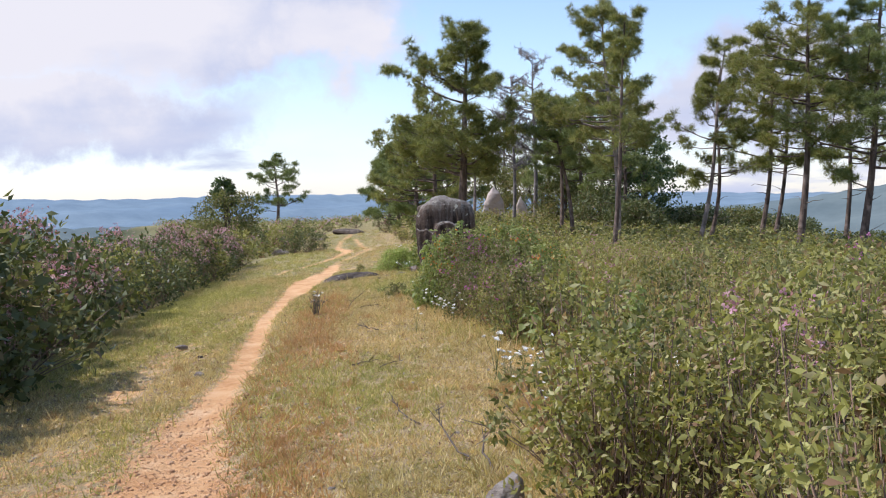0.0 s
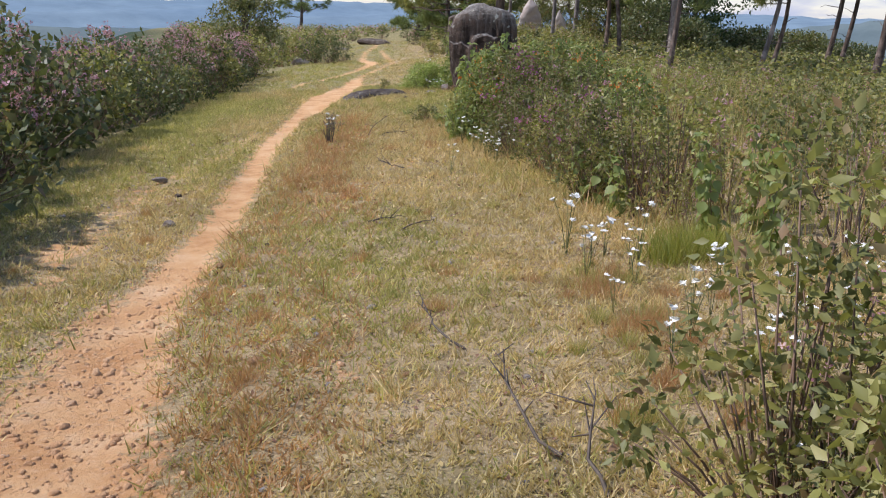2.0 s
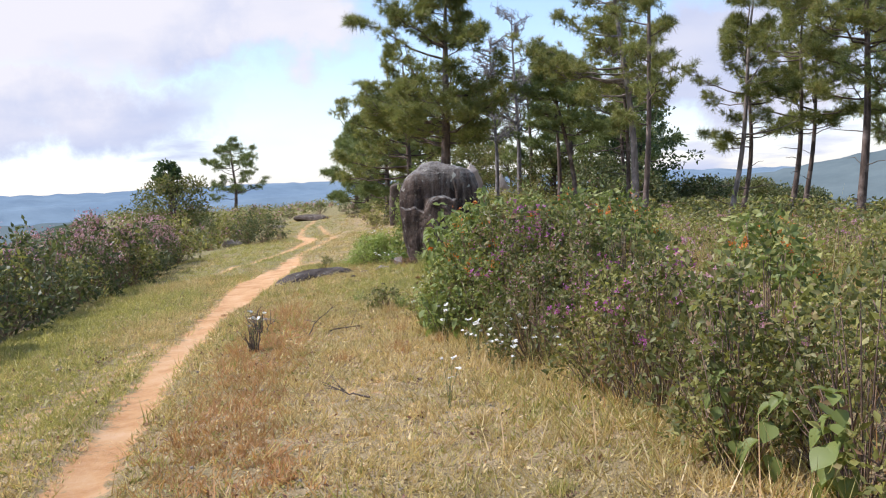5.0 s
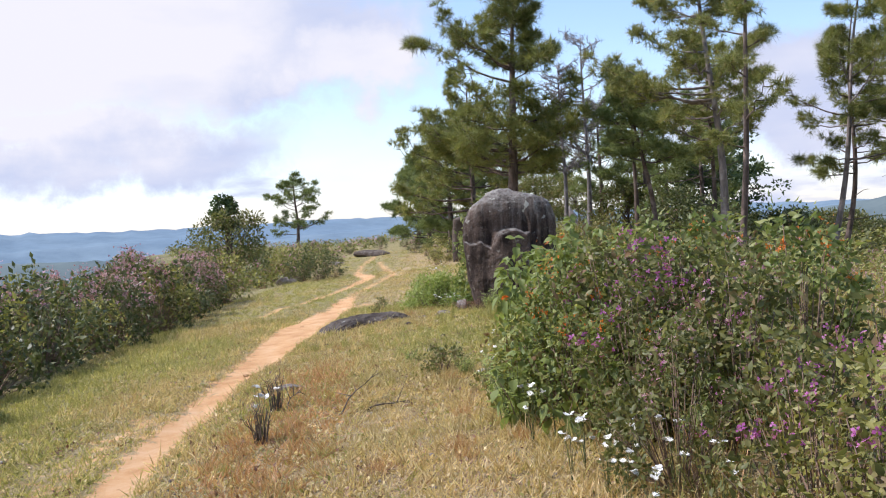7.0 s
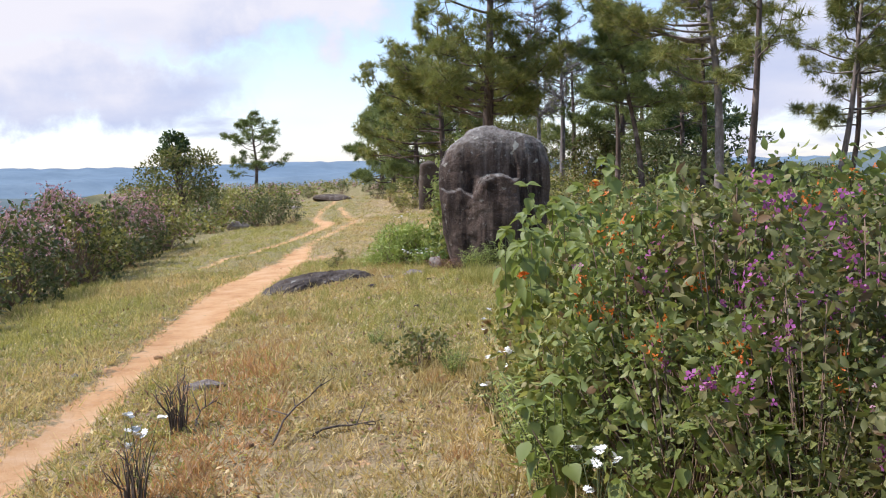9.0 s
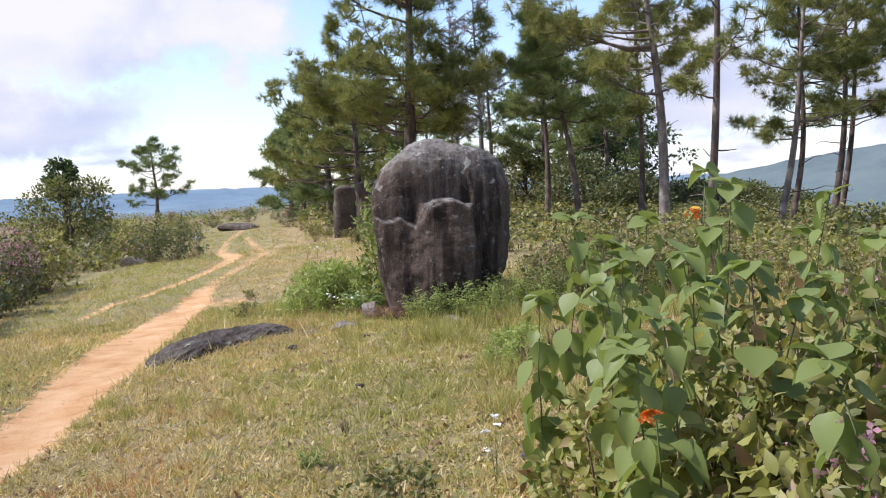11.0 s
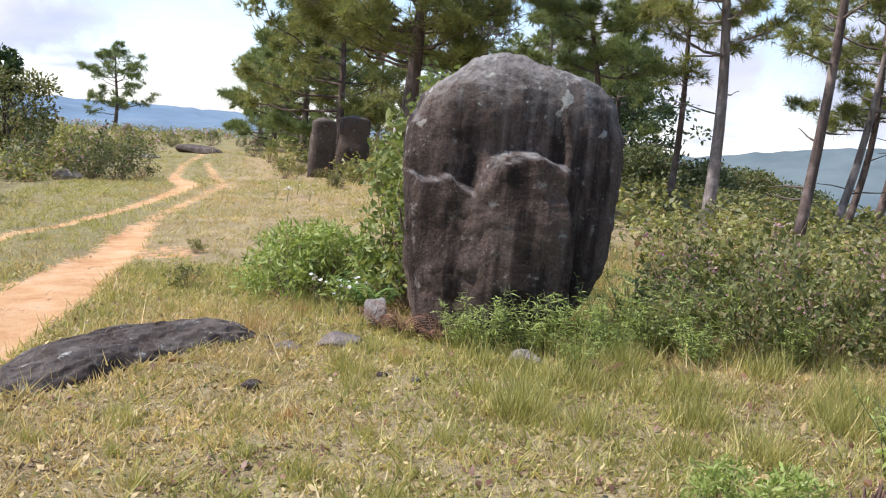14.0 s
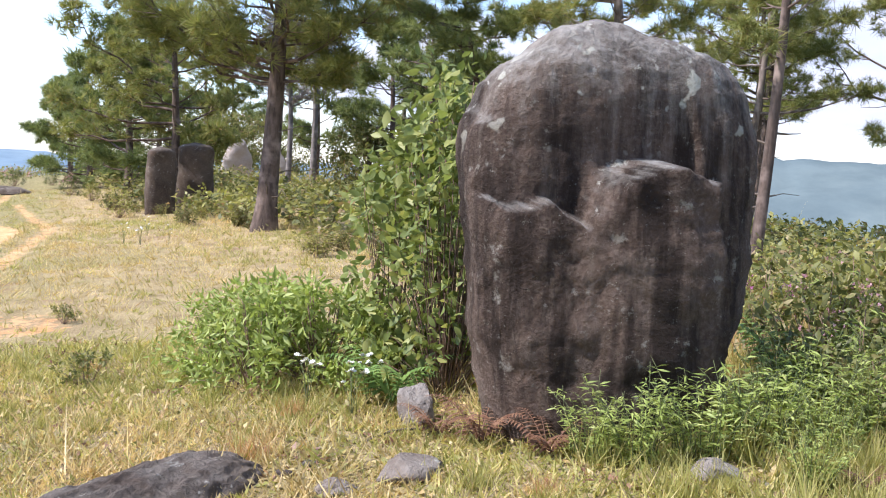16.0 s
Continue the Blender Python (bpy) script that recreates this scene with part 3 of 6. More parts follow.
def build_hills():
    """Wooded ridges all round, beyond the brow of the hilltop; their colours carry the haze."""
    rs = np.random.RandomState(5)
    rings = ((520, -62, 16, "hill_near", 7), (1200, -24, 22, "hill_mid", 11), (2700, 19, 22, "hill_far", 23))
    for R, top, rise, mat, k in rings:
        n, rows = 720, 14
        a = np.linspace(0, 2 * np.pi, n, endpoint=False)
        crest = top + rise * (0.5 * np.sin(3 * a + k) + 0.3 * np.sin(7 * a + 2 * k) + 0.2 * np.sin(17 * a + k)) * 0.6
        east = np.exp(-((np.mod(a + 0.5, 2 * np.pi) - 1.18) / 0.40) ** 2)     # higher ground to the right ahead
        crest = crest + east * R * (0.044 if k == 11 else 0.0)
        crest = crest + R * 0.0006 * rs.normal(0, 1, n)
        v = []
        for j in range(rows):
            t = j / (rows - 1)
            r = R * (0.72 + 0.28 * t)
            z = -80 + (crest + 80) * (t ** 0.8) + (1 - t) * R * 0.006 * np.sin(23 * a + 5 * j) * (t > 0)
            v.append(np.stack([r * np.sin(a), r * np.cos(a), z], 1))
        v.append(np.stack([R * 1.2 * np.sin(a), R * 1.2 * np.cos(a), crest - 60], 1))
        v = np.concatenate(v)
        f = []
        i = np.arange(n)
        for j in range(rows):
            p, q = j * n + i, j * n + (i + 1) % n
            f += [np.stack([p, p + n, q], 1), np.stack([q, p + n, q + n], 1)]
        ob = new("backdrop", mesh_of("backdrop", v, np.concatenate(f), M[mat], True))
        tagged(ob, "long wooded ridge beyond the valley with haze in its colour", "hills", kind="structure")


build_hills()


# ---- stones ----
def fbm(v, scale, seed=0.0, octaves=4):
    """Noise on an array of places."""
    out = np.zeros(len(v))
    for o in range(octaves):
        s = scale * 2 ** o
        out += np.array([noise.noise((x * s + seed, y * s - seed, z * s + 2 * seed)) for x, y, z in v]) / 2 ** o
    return out


def build_megalith():
    """The tall rounded slab: a flat front with a proud, broken-edged lower half."""
    nz, nu = 130, 300
    zs = [-0.75, -0.55, -0.30, -0.08, 0.28, 0.64, 0.95, 1.15, 1.26, 1.34, 1.40, 1.44, 1.48, 1.52]
    xl = [-0.56, -0.60, -0.66, -0.72, -0.76, -0.77, -0.75, -0.65, -0.57, -0.48, -0.40, -0.35, -0.29, -0.20]
    xr = [0.42, 0.54, 0.69, 0.80, 0.87, 0.90, 0.87, 0.82, 0.76, 0.68, 0.46, 0.26, 0.14, 0.05]
    depth = [0.27, 0.29, 0.31, 0.33, 0.34, 0.34, 0.33, 0.31, 0.29, 0.26, 0.22, 0.18, 0.14, 0.09]
    t = np.linspace(0, 1, nz)
    z = -0.75 + 2.265 * (1 - (1 - t) ** 1.5)
    L, R, D = (np.interp(z, zs, q) for q in (xl, xr, depth))
    a = np.linspace(0, 2 * np.pi, nu, endpoint=False)
    ce, se = np.cos(a), np.sin(a)
    cx, cy = np.sign(ce) * np.abs(ce) ** 0.55, np.sign(se) * np.abs(se) ** 0.55
    X = (L + R)[:, None] / 2 + (R - L)[:, None] / 2 * cx[None]
    lean = 0.06 * (z - 0.3)
    Y = 25.98 + lean[:, None] + D[:, None] * cy[None]
    Z = np.broadcast_to(z[:, None], X.shape).copy()
    front = np.clip(-cy, 0, 1)[None] ** 0.5
    # the proud lower half: its upper edge steps up in the middle
    edge = np.interp(X, [-0.8, -0.62, -0.46, -0.38, -0.30, -0.27, -0.21, -0.05, 0.14, 0.22, 0.33], [0.60, 0.55, 0.585, 0.53, 0.53, 0.62, 0.715, 0.765, 0.79, 0.775, 0.71])
    edge = edge + 0.010 * np.sin(23 * X) + 0.006 * np.sin(51 * X + 1)
    chip = np.exp(-((X + 0.21) / 0.09) ** 2)      # a slanting broken facet at the step
    below = np.clip((edge + 0.01 - Z) / (0.022 + 0.15 * chip), 0, 1)
    inside = np.clip((0.38 + 0.10 * (0.7 - Z) + 0.02 * np.sin(9 * Z) - X) / 0.03 + 0.5, 0, 1)
    thick = np.interp(X, [-0.7, -0.35, -0.1, 0.3], [0.03, 0.09, 0.20, 0.25])
    Y = Y - front * below * inside * thick
    # set back face above the break
    Y = Y + 0.05 * front * inside * (1 - below) * np.clip((1.25 - Z) / 0.4, 0, 1)
    v = np.stack([X, Y, Z], -1).reshape(-1, 3)
    c = np.array([0.06, 25.98, 0.3])
    way = unit((v - c) * [1, 1.6, 1])
    v = v + way * (0.045 * fbm(v, 1.3, 3.1)[:, None] + 0.016 * fbm(v, 6.0, 7.7)[:, None] + 0.006 * fbm(v, 24.0, 1.7, 2)[:, None])
    # upright flutes where water runs
    flute = np.array([noise.noise((x * 9, y * 9, q * 1.1)) for x, y, q in v])
    v = v + way * 0.012 * flute[:, None]
    i, k = np.meshgrid(np.arange(nu), np.arange(nz - 1))
    p, q = (k * nu + i).ravel(), (k * nu + (i + 1) % nu).ravel()
    f = np.concatenate([np.stack([p, q, p + nu], 1), np.stack([q, q + nu, p + nu], 1)])
    top = len(v)
    v = np.concatenate([v, v[-nu:].mean(0, keepdims=True) + [[0, 0, 0.01]]])
    r = (nz - 1) * nu
    f = np.concatenate([f, np.stack([r + np.arange(nu), r + (np.arange(nu) + 1) % nu, np.full(nu, top)], 1)])
    ob = new("megalith", mesh_of("megalith", v, f, M["megalith"], True))
    tagged(ob, "tall rounded dark grey megalith streaked with lichen, standing in weeds", "megalith")


build_megalith()


def boulder(name, at, size, turn, label, category, material, seed, rough=0.16, res=(40, 26), sink=0.35, group=""):
    """A lumpy stone of half-sizes size, sunk into the ground by a part of its height."""
    rs = np.random.RandomState(seed)
    v, f = blob(rs, *res, rough * 0.5, 1.0)
    for way in unit(rs.normal(0, 1, (11, 3)) + [0, 0, 0.3]):      # broken faces
        v = v - np.outer(np.clip(v @ way - rs.uniform(0.62, 0.88), 0, 9), way)
    v = v * size
    v = v + unit(v) * (0.10 * min(size) * fbm(v / min(size), 1.6, seed * 1.3)[:, None])
    ob = new(name, mesh_of(name, v, f, material, True))
    x, y = at
    ob.matrix_basis = pose(x, y, foot(x, y) + size[2] * (1 - 2 * sink), 0, 0, turn)
    return tagged(ob, label, category, group)


def build_slab():
    """The long low stone by the path: a curved, furrowed whaleback."""
    n, m = 190, 90
    s = np.linspace(-1, 1, n)
    a = np.linspace(0, np.pi, m)
    S, A = np.meshgrid(s, a, indexing="ij")
    half = 0.30 * (1 - np.abs(S) ** 3.0) ** 0.5 + 0.03
    high = 0.215 * (1 - np.abs(S) ** 2.6) ** 0.6 * (1.0 + 0.15 * S) + 0.02
    X = 1.10 * S
    Yv = half * np.cos(A) + 0.10 * (1 - S * S)
    Zv = high * np.sin(A) ** 0.8 - 0.06
    v = np.stack([X, Yv, Zv], -1).reshape(-1, 3)
    furrow = np.array([0.5 - abs(noise.noise((x * 1.6 + 3, y * 15, z * 4))) * 2 + 0.6 * noise.noise((x * 9, y * 26, 2)) for x, y, z in v])
    v[:, 2] += 0.022 * furrow + 0.03 * fbm(v, 1.8, 2.2)
    v[:, 1] += 0.03 * fbm(v, 3.0, 9.1)
    v[:, 2] += 0.006 * fbm(v, 14.0, 4.4)
    i, k = np.meshgrid(np.arange(m - 1), np.arange(n - 1))
    p = (k * m + i).ravel()
    f = np.concatenate([np.stack([p, p + m, p + 1], 1), np.stack([p + 1, p + m, p + m + 1], 1)])
    ob = new("recumbent_stone", mesh_of("recumbent_stone", v, f, M["slab"], True))
    ob.matrix_basis = pose(-2.5, 25.2, foot(-2.5, 25.2) - 0.02, 0, 0, 51)
    tagged(ob, "long low blackish furrowed stone lying in the grass", "stone")


build_slab()


def standing_stone(at, wide, high, thick, turn, label, material, seed, point=0.5, name="standing_stone", taper=1.5):
    """An upright slab that narrows to a blunt tip."""
    nz, nu = 30, 36
    t = np.linspace(0, 1, nz)
    a = np.linspace(0, 2 * np.pi, nu, endpoint=False)
    w = wide / 2 * np.where(t < point, 1 - 0.06 * t, (1 - 0.06 * point) * (1 - np.clip((t - point) / (1 - point), 0, 1) ** taper) + 0.02)
    cx = np.sign(np.cos(a)) * np.abs(np.cos(a)) ** 0.7
    cy = np.sign(np.sin(a)) * np.abs(np.sin(a)) ** 0.7
    v = np.stack([w[:, None] * cx[None], np.minimum(thick / 2, w * 0.8)[:, None] * cy[None], np.broadcast_to((t * (high + 0.25) - 0.25)[:, None], (nz, nu))], -1).reshape(-1, 3)
    v[:, :2] += 0.07 * wide * np.stack([fbm(v, 1.5, seed), fbm(v, 1.5, seed + 5)], 1)
    i, k = np.meshgrid(np.arange(nu), np.arange(nz - 1))
    p, q = (k * nu + i).ravel(), (k * nu + (i + 1) % nu).ravel()
    f = np.concatenate([np.stack([p, q, p + nu], 1), np.stack([q, q + nu, p + nu], 1)])
    ob = new(name, mesh_of(name, v, f, material, True))
    ob.matrix_basis = pose(*at, foot(*at), 0, 0, turn)
    tagged(ob, label, "standing stone", "standing stones among the pines")


standing_stone((4.0, 72), 1.75, 2.55, 0.6, 8, "pale pointed standing stone under the pines", M["menhir"], 3.0, 0.45, taper=1.2)
standing_stone((5.95, 70), 1.1, 1.9, 0.45, -5, "smaller pale pointed standing stone under the pines", M["menhir"], 8.0, 0.4, taper=1.2)
standing_stone((-1.05, 50), 0.85, 2.0, 0.6, 10, "dark weathered standing stone beneath pine boughs", M["slab"], 5.0, 0.9, taper=2.5)
standing_stone((0.0, 50.6), 1.1, 2.1, 0.7, -14, "broad blackened standing stone beneath pine boughs", M["slab"], 6.0, 0.9, taper=3.0)
boulder("boulder", (-6.7, 66), (1.35, 0.6, 0.32), 4, "low dark flat boulder at the bend of the path", "boulder", M["slab"], 12)
boulder("boulder", (-8.5, 47.5), (0.5, 0.36, 0.24), 30, "low grey boulder half hidden by shrubs", "boulder", M["greyrock"], 13)
boulder("rock", (0.29, 4.44), (0.10, 0.09, 0.155), 35, "small grey rock at the edge of the weeds", "rock", M["pebble"], 33, 0.15, (52, 36), 0.34)
boulder("rock", (-1.2, 25.5), (0.20, 0.13, 0.07), 25, "low grey rock in short grass before the megalith", "rock", M["greyrock"], 22, 0.3, (24, 16))
boulder("rock", (-0.86, 26.4), (0.15, 0.12, 0.17), 70, "small pale rock beside dead ferns", "rock", M["pebble"], 23, 0.3, (24, 16))
boulder("rock", (0.02, 24.9), (0.12, 0.09, 0.07), 10, "small pinkish rock in short grass", "rock", M["pebble"], 24, 0.3, (24, 16))
boulder("rock", (-1.55, 25.45), (0.11, 0.08, 0.05), 10, "small flat rock beside the long dark stone", "rock", M["greyrock"], 25, 0.3, (24, 16))
boulder("rock", (-1.74, 24.4), (0.07, 0.05, 0.045), 40, "fist-sized dark stone lying in short grass", "rock", M["slab"], 26, 0.3, (18, 12), 0.2)
boulder("rock", (-3.74, 12.9), (0.10, 0.06, 0.04), 40, "dark stone at the edge of the footpath", "rock", M["greyrock"], 27, 0.3, (18, 12), 0.2)
boulder("rock", (-2.85, 10.5), (0.06, 0.045, 0.035), 0, "grey stone beside the footpath", "rock", M["greyrock"], 28, 0.3, (18, 12), 0.2)
boulder("rock", (-2.6, 18.65), (0.17, 0.10, 0.05), 15, "low dark weathered rock in dry grass", "rock", M["greyrock"], 31, 0.3, (28, 18))
boulder("boulder", (-8.4, 61), (0.5, 0.3, 0.16), 0, "pale low boulder by the far path", "boulder", M["pebble"], 29, 0.2, (24, 16))


# ---- trees ----
def trunk_line(at, high, lean, bend, n=14):
    x, y = at
    t = np.linspace(0, 1, n)
    z0 = foot(x, y) - 0.15
    return np.stack([x + lean[0] * t + bend * np.sin(t * 5.5) * t ** 0.3 * (1 - 0.4 * t), y + lean[1] * t + bend * 0.6 * np.cos(t * 4.7) * t, z0 + high * t], 1)


def at_height(line, t):
    k = np.clip(np.asarray(t, float), 0, 1) * (len(line) - 1)
    i = np.minimum(k.astype(int), len(line) - 2)
    w = (k - i)[..., None]
    return line[i] * (1 - w) + line[i + 1] * w


def pine(at, high, radius, bare, label, seed, lean=(0, 0), bend=0.08, girth=0.16, limbs=34, material="needles", bark="bark", side=None, tuft=0.27, twigs=11, low_limbs=4, shape="spread", group="pines on the hilltop"):
    """A pine: tapered trunk, limbs that carry fans of needle tufts, dead snags below the crown.
    bare: the part of the trunk with no live limbs. side: a direction towards which the crown is fuller."""
    rs = np.random.RandomState(seed)
    base = np.array([at[0], at[1], foot(*at)])
    line = trunk_line(at, high, lean, bend) - base
    tree = new("pine_tree")
    tree.matrix_basis = Matrix.Translation(base)
    tagged(tree, label, "pine tree", group)
    t = np.linspace(0, 1, len(line))
    child("trunk", mesh_of("trunk", *tube(line, girth * (1 - t) ** 0.8 * (1 + 0.5 * np.exp(-t * 25)) + 0.018, 9), M[bark], True), tree)
    p_crown = Pile()
    close = at[1] < 47
    tv, tf = needle_tuft(rs, 17, 0.062) if close else needle_tuft(rs, 11, 0.10)
    where, ways, sizes = [], [], []
    limbs = max(14, int(limbs * 0.78))
    hs = np.sort(bare + (0.985 - bare) * rs.rand(limbs) ** 0.9)
    az = rs.uniform(0, 2 * np.pi) + np.arange(limbs) * 2.4 + rs.normal(0, 0.5, limbs)
    for h, a in zip(hs, az):
        q = (h - bare) / (1 - bare)
        if shape == "spread":
            reach = radius * (0.55 + 0.45 * np.sin(np.pi * min(1, q + 0.25))) * (1.05 - 0.50 * q ** 2.2)
        elif shape == "dome":
            reach = radius * (1.0 - 0.90 * q ** 1.6) ** 0.6
        else:
            reach = radius * (1.0 - 0.85 * q)
        reach *= rs.uniform(0.42, 1.12)
        d = np.array([np.cos(a), np.sin(a), 0])
        if side is not None:
            reach *= 1 + 0.5 * (d[0] * side[0] + d[1] * side[1])
        rise = -0.12 + 0.75 * q + rs.normal(0, 0.22)
        s = np.linspace(0, 1, 6)
        start = at_height(line, h)
        limb = start + np.outer(s, d) * reach + np.outer(s * rise * reach * 0.5 + (0.30 + rs.normal(0, 0.1)) * reach * s ** 2.4, [0, 0, 1]) + rs.normal(0, 0.045, (6, 3)) * s[:, None] * reach
        child("limb", mesh_of("limb", *tube(limb, (0.012 + 0.030 * reach / 2 * (1 - q * 0.5)) * (1 - 0.8 * s), 4), M[bark], True), tree)
        # rounded puffs of needles on the ends of side shoots
        shoots = max(5, int((2.0 + 3.3 * reach) * twigs / 12))
        for u in np.concatenate([[1.0, 0.92], 1 - 0.66 * rs.rand(shoots)]):
            o = at_height(limb, u)
            b = a + rs.choice([-1, 1]) * rs.uniform(0.15, 1.3)
            w = np.array([np.cos(b), np.sin(b), rs.uniform(-0.05, 0.65)])
            ln = (reach * rs.uniform(0.12, 0.30) * (1.3 - 0.7 * u) + 0.10) * (0.4 if u > 0.9 else 1.0)
            c = o + w * ln
            p_crown.add(*tube([o, o + w * ln * 0.6 - [0, 0, 0.02], c], [0.014, 0.010, 0.005], 3))
            puff = 1.04 * tuft * rs.uniform(0.75, 1.35)
            m = rs.randint(7, 12)
            out = unit(rs.normal(0, 1, (m, 3)) * [1, 1, 0.75] + [0, 0, 0.30] + w * 0.35)
            where.extend(c + out * puff * rs.uniform(0.05, 0.75, (m, 1)) * [1, 1, 0.7])
            ways.extend(out + [0, 0, 0.15] + rs.normal(0, 0.2, (m, 3)))
            sizes.extend(puff * rs.uniform(0.62, 1.0, m))
    where, ways = np.array(where), np.array(ways)
    leaves = Pile()
    leaves.strew(tv, tf, where, turns(ways, rs.uniform(0, 6.28, len(where))), np.array(sizes))
    child("twigwork", p_crown.mesh("twigwork", M[bark]), tree, kind="stuff")
    child("crown", leaves.mesh("crown", M[material]), tree, "tufts of long olive-green needles")
    for h in rs.uniform(bare * 0.25, bare * 1.1 + 0.1, low_limbs):
        a = rs.uniform(0, 6.28)
        d = np.array([np.cos(a), np.sin(a), rs.uniform(-0.1, 0.35)])
        ln = rs.uniform(0.3, 0.9) * min(radius, 1.6)
        s = np.linspace(0, 1, 5)
        snag = at_height(line, h) + np.outer(s, d) * ln + rs.normal(0, 0.05, (5, 3)) * s[:, None]
        child("dead_limb", mesh_of("dead_limb", *tube(snag, 0.022 * (1 - 0.75 * s), 4), M["twig"]), tree)
    return tree


def bare_tree(at, high, radius, label, seed, girth=0.10, lean=(0, 0), limbs=56, fine=8):
    """A dead pine: grey trunk, bare limbs, sprays of twigs."""
    rs = np.random.RandomState(seed)
    base = np.array([at[0], at[1], foot(*at)])
    line = trunk_line(at, high, lean, 0.15) - base
    tree = new("dead_tree")
    tree.matrix_basis = Matrix.Translation(base)
    tagged(tree, label, "dead tree", "dead trees among the pines")
    t = np.linspace(0, 1, len(line))
    child("trunk", mesh_of("trunk", *tube(line, girth * (1 - t) ** 0.8 + 0.012, 7), M["dead_wood"], True), tree)
    spray = Pile()
    for h, a in zip(rs.uniform(0.38, 0.98, limbs), rs.uniform(0, 6.28, limbs)):
        reach = radius * rs.uniform(0.5, 1.1) * (1.15 - 0.75 * h)
        d = np.array([np.cos(a), np.sin(a), rs.uniform(0.05, 0.45)])
        s = np.linspace(0, 1, 5)
        limb = at_height(line, h) + np.outer(s, d) * reach + np.outer(s ** 2, [0, 0, 0.2 * reach]) + rs.normal(0, 0.05, (5, 3)) * s[:, None] * reach
        child("limb", mesh_of("limb", *tube(limb, 0.042 * (1 - 0.7 * s), 4), M["dead_wood"]), tree)
        for u in rs.uniform(0.25, 1, fine):
            o = at_height(limb, u)
            w = unit(d + rs.normal(0, 0.7, 3)) * reach * rs.uniform(0.12, 0.32)
            spray.add(*tube([o, o + w * 0.6 + rs.normal(0, 0.03, 3), o + w], [0.022, 0.017, 0.012], 3))
            for _ in range(3):
                o2 = o + w * rs.uniform(0.4, 1)
                spray.add(*tube([o2, o2 + rs.normal(0, 0.16, 3) + [0, 0, 0.06]], [0.015, 0.009], 3))
    child("twigwork", spray.mesh("twigwork", M["dead_wood"]), tree, kind="stuff")


def broadleaf(at, high, radius, bare, label, seed, material="broad", leaf=0.26, clumps=90, per=46, girth=0.10, name="broadleaf_tree", category="tree"):
    """A leafy tree: forked limbs, and many clumps of leaves with gaps between them."""
    rs = np.random.RandomState(seed)
    base = np.array([at[0], at[1], foot(*at)])
    line = trunk_line(at, high * 0.85, (rs.normal(0, 0.15), 0), 0.1) - base
    tree = new(name)
    tree.matrix_basis = Matrix.Translation(base)
    tagged(tree, label, category)
    t = np.linspace(0, 1, len(line))
    child("trunk", mesh_of("trunk", *tube(line, girth * (1 - t) ** 0.7 + 0.012, 7), M["bark"], True), tree)
    leaves = Pile()
    for i in range(clumps):
        h = rs.uniform(bare, 1.0)
        q = (h - bare) / (1 - bare)
        a = rs.uniform(0, 6.28)
        r = radius * np.sqrt(rs.uniform(0.1, 1)) * np.sin(np.pi * np.clip(0.18 + 0.75 * q, 0, 1)) ** 0.7 * rs.uniform(0.8, 1.2)
        c = np.array([r * np.cos(a), r * np.sin(a), 0]) + at_height(line, min(1, h / 0.85) if h < 0.85 else 1.0) * [1, 1, 0] + [0, 0, h * high]
        if i % 3 == 0:
            o = at_height(line, max(0.15, h - 0.25))
            s = np.linspace(0, 1, 4)
            child("limb", mesh_of("limb", *tube(o + np.outer(s, c - o) + np.outer(np.sin(s * 3.1) * 0.1, [0, 0, 1]), 0.035 * (1 - 0.8 * s), 4), M["bark"]), tree)
        n = per
        d = unit(rs.normal(0, 1, (n, 3)))
        size = radius * rs.uniform(0.18, 0.34)
        pts = c + d * size * rs.uniform(0.4, 1.0, (n, 1)) * [1, 1, 0.7]
        leaves.strew(*LEAF2, pts, turns(d + rs.normal(0, 0.5, (n, 3)) + [0, 0, -0.1], rs.uniform(0, 6.28, n)), leaf * rs.uniform(0.6, 1.2, n))
    child("crown", leaves.mesh("crown", M[material]), tree)


pine((0.75, 42.0), 9.9, 3.1, 0.33, "large spreading pine with dark trunk and tiered boughs", 1, (0.5, 0), 0.06, 0.22, 84, side=(-0.7, -0.2), twigs=16, tuft=0.32, low_limbs=7)
pine((7.26, 38.1), 10.2, 2.6, 0.38, "tall pine with a long bare crooked trunk", 2, (-0.5, 0), 0.26, 0.13, 50, bark="bark_pale", side=(-0.5, 0), twigs=16, low_limbs=6)
pine((5.96, 32.1), 8.6, 1.5, 0.30, "slender pine with sparse tufted side boughs", 3, (0.5, 0), 0.10, 0.075, 24, twigs=9)
pine((5.9, 41.5), 6.6, 1.7, 0.50, "small dark pine leaning over the weeds", 4, (-0.85, 0), 0.2, 0.09, 34, "needles_dark", twigs=16)
pine((7.9, 42.0), 7.6, 1.8, 0.42, "straight young pine with a dense crown", 5, (0.1, 0), 0.14, 0.085, 30, twigs=12)
pine((5.9, 46.0), 6.2, 1.3, 0.55, "thin pine with a small dark crown", 6, (0.1, 0), 0.10, 0.10, 20, "needles_dark", twigs=10)
pine((11.5, 39.7), 8.0, 2.1, 0.36, "thin winding pine with flat tufted boughs", 7, (0.7, 0), 0.40, 0.08, 24, twigs=10, low_limbs=7)
pine((10.9, 39.2), 8.8, 2.2, 0.33, "leaning pine with pale bark and open crown", 8, (1.3, 0), 0.25, 0.09, 30, bark="bark_pale", twigs=10)
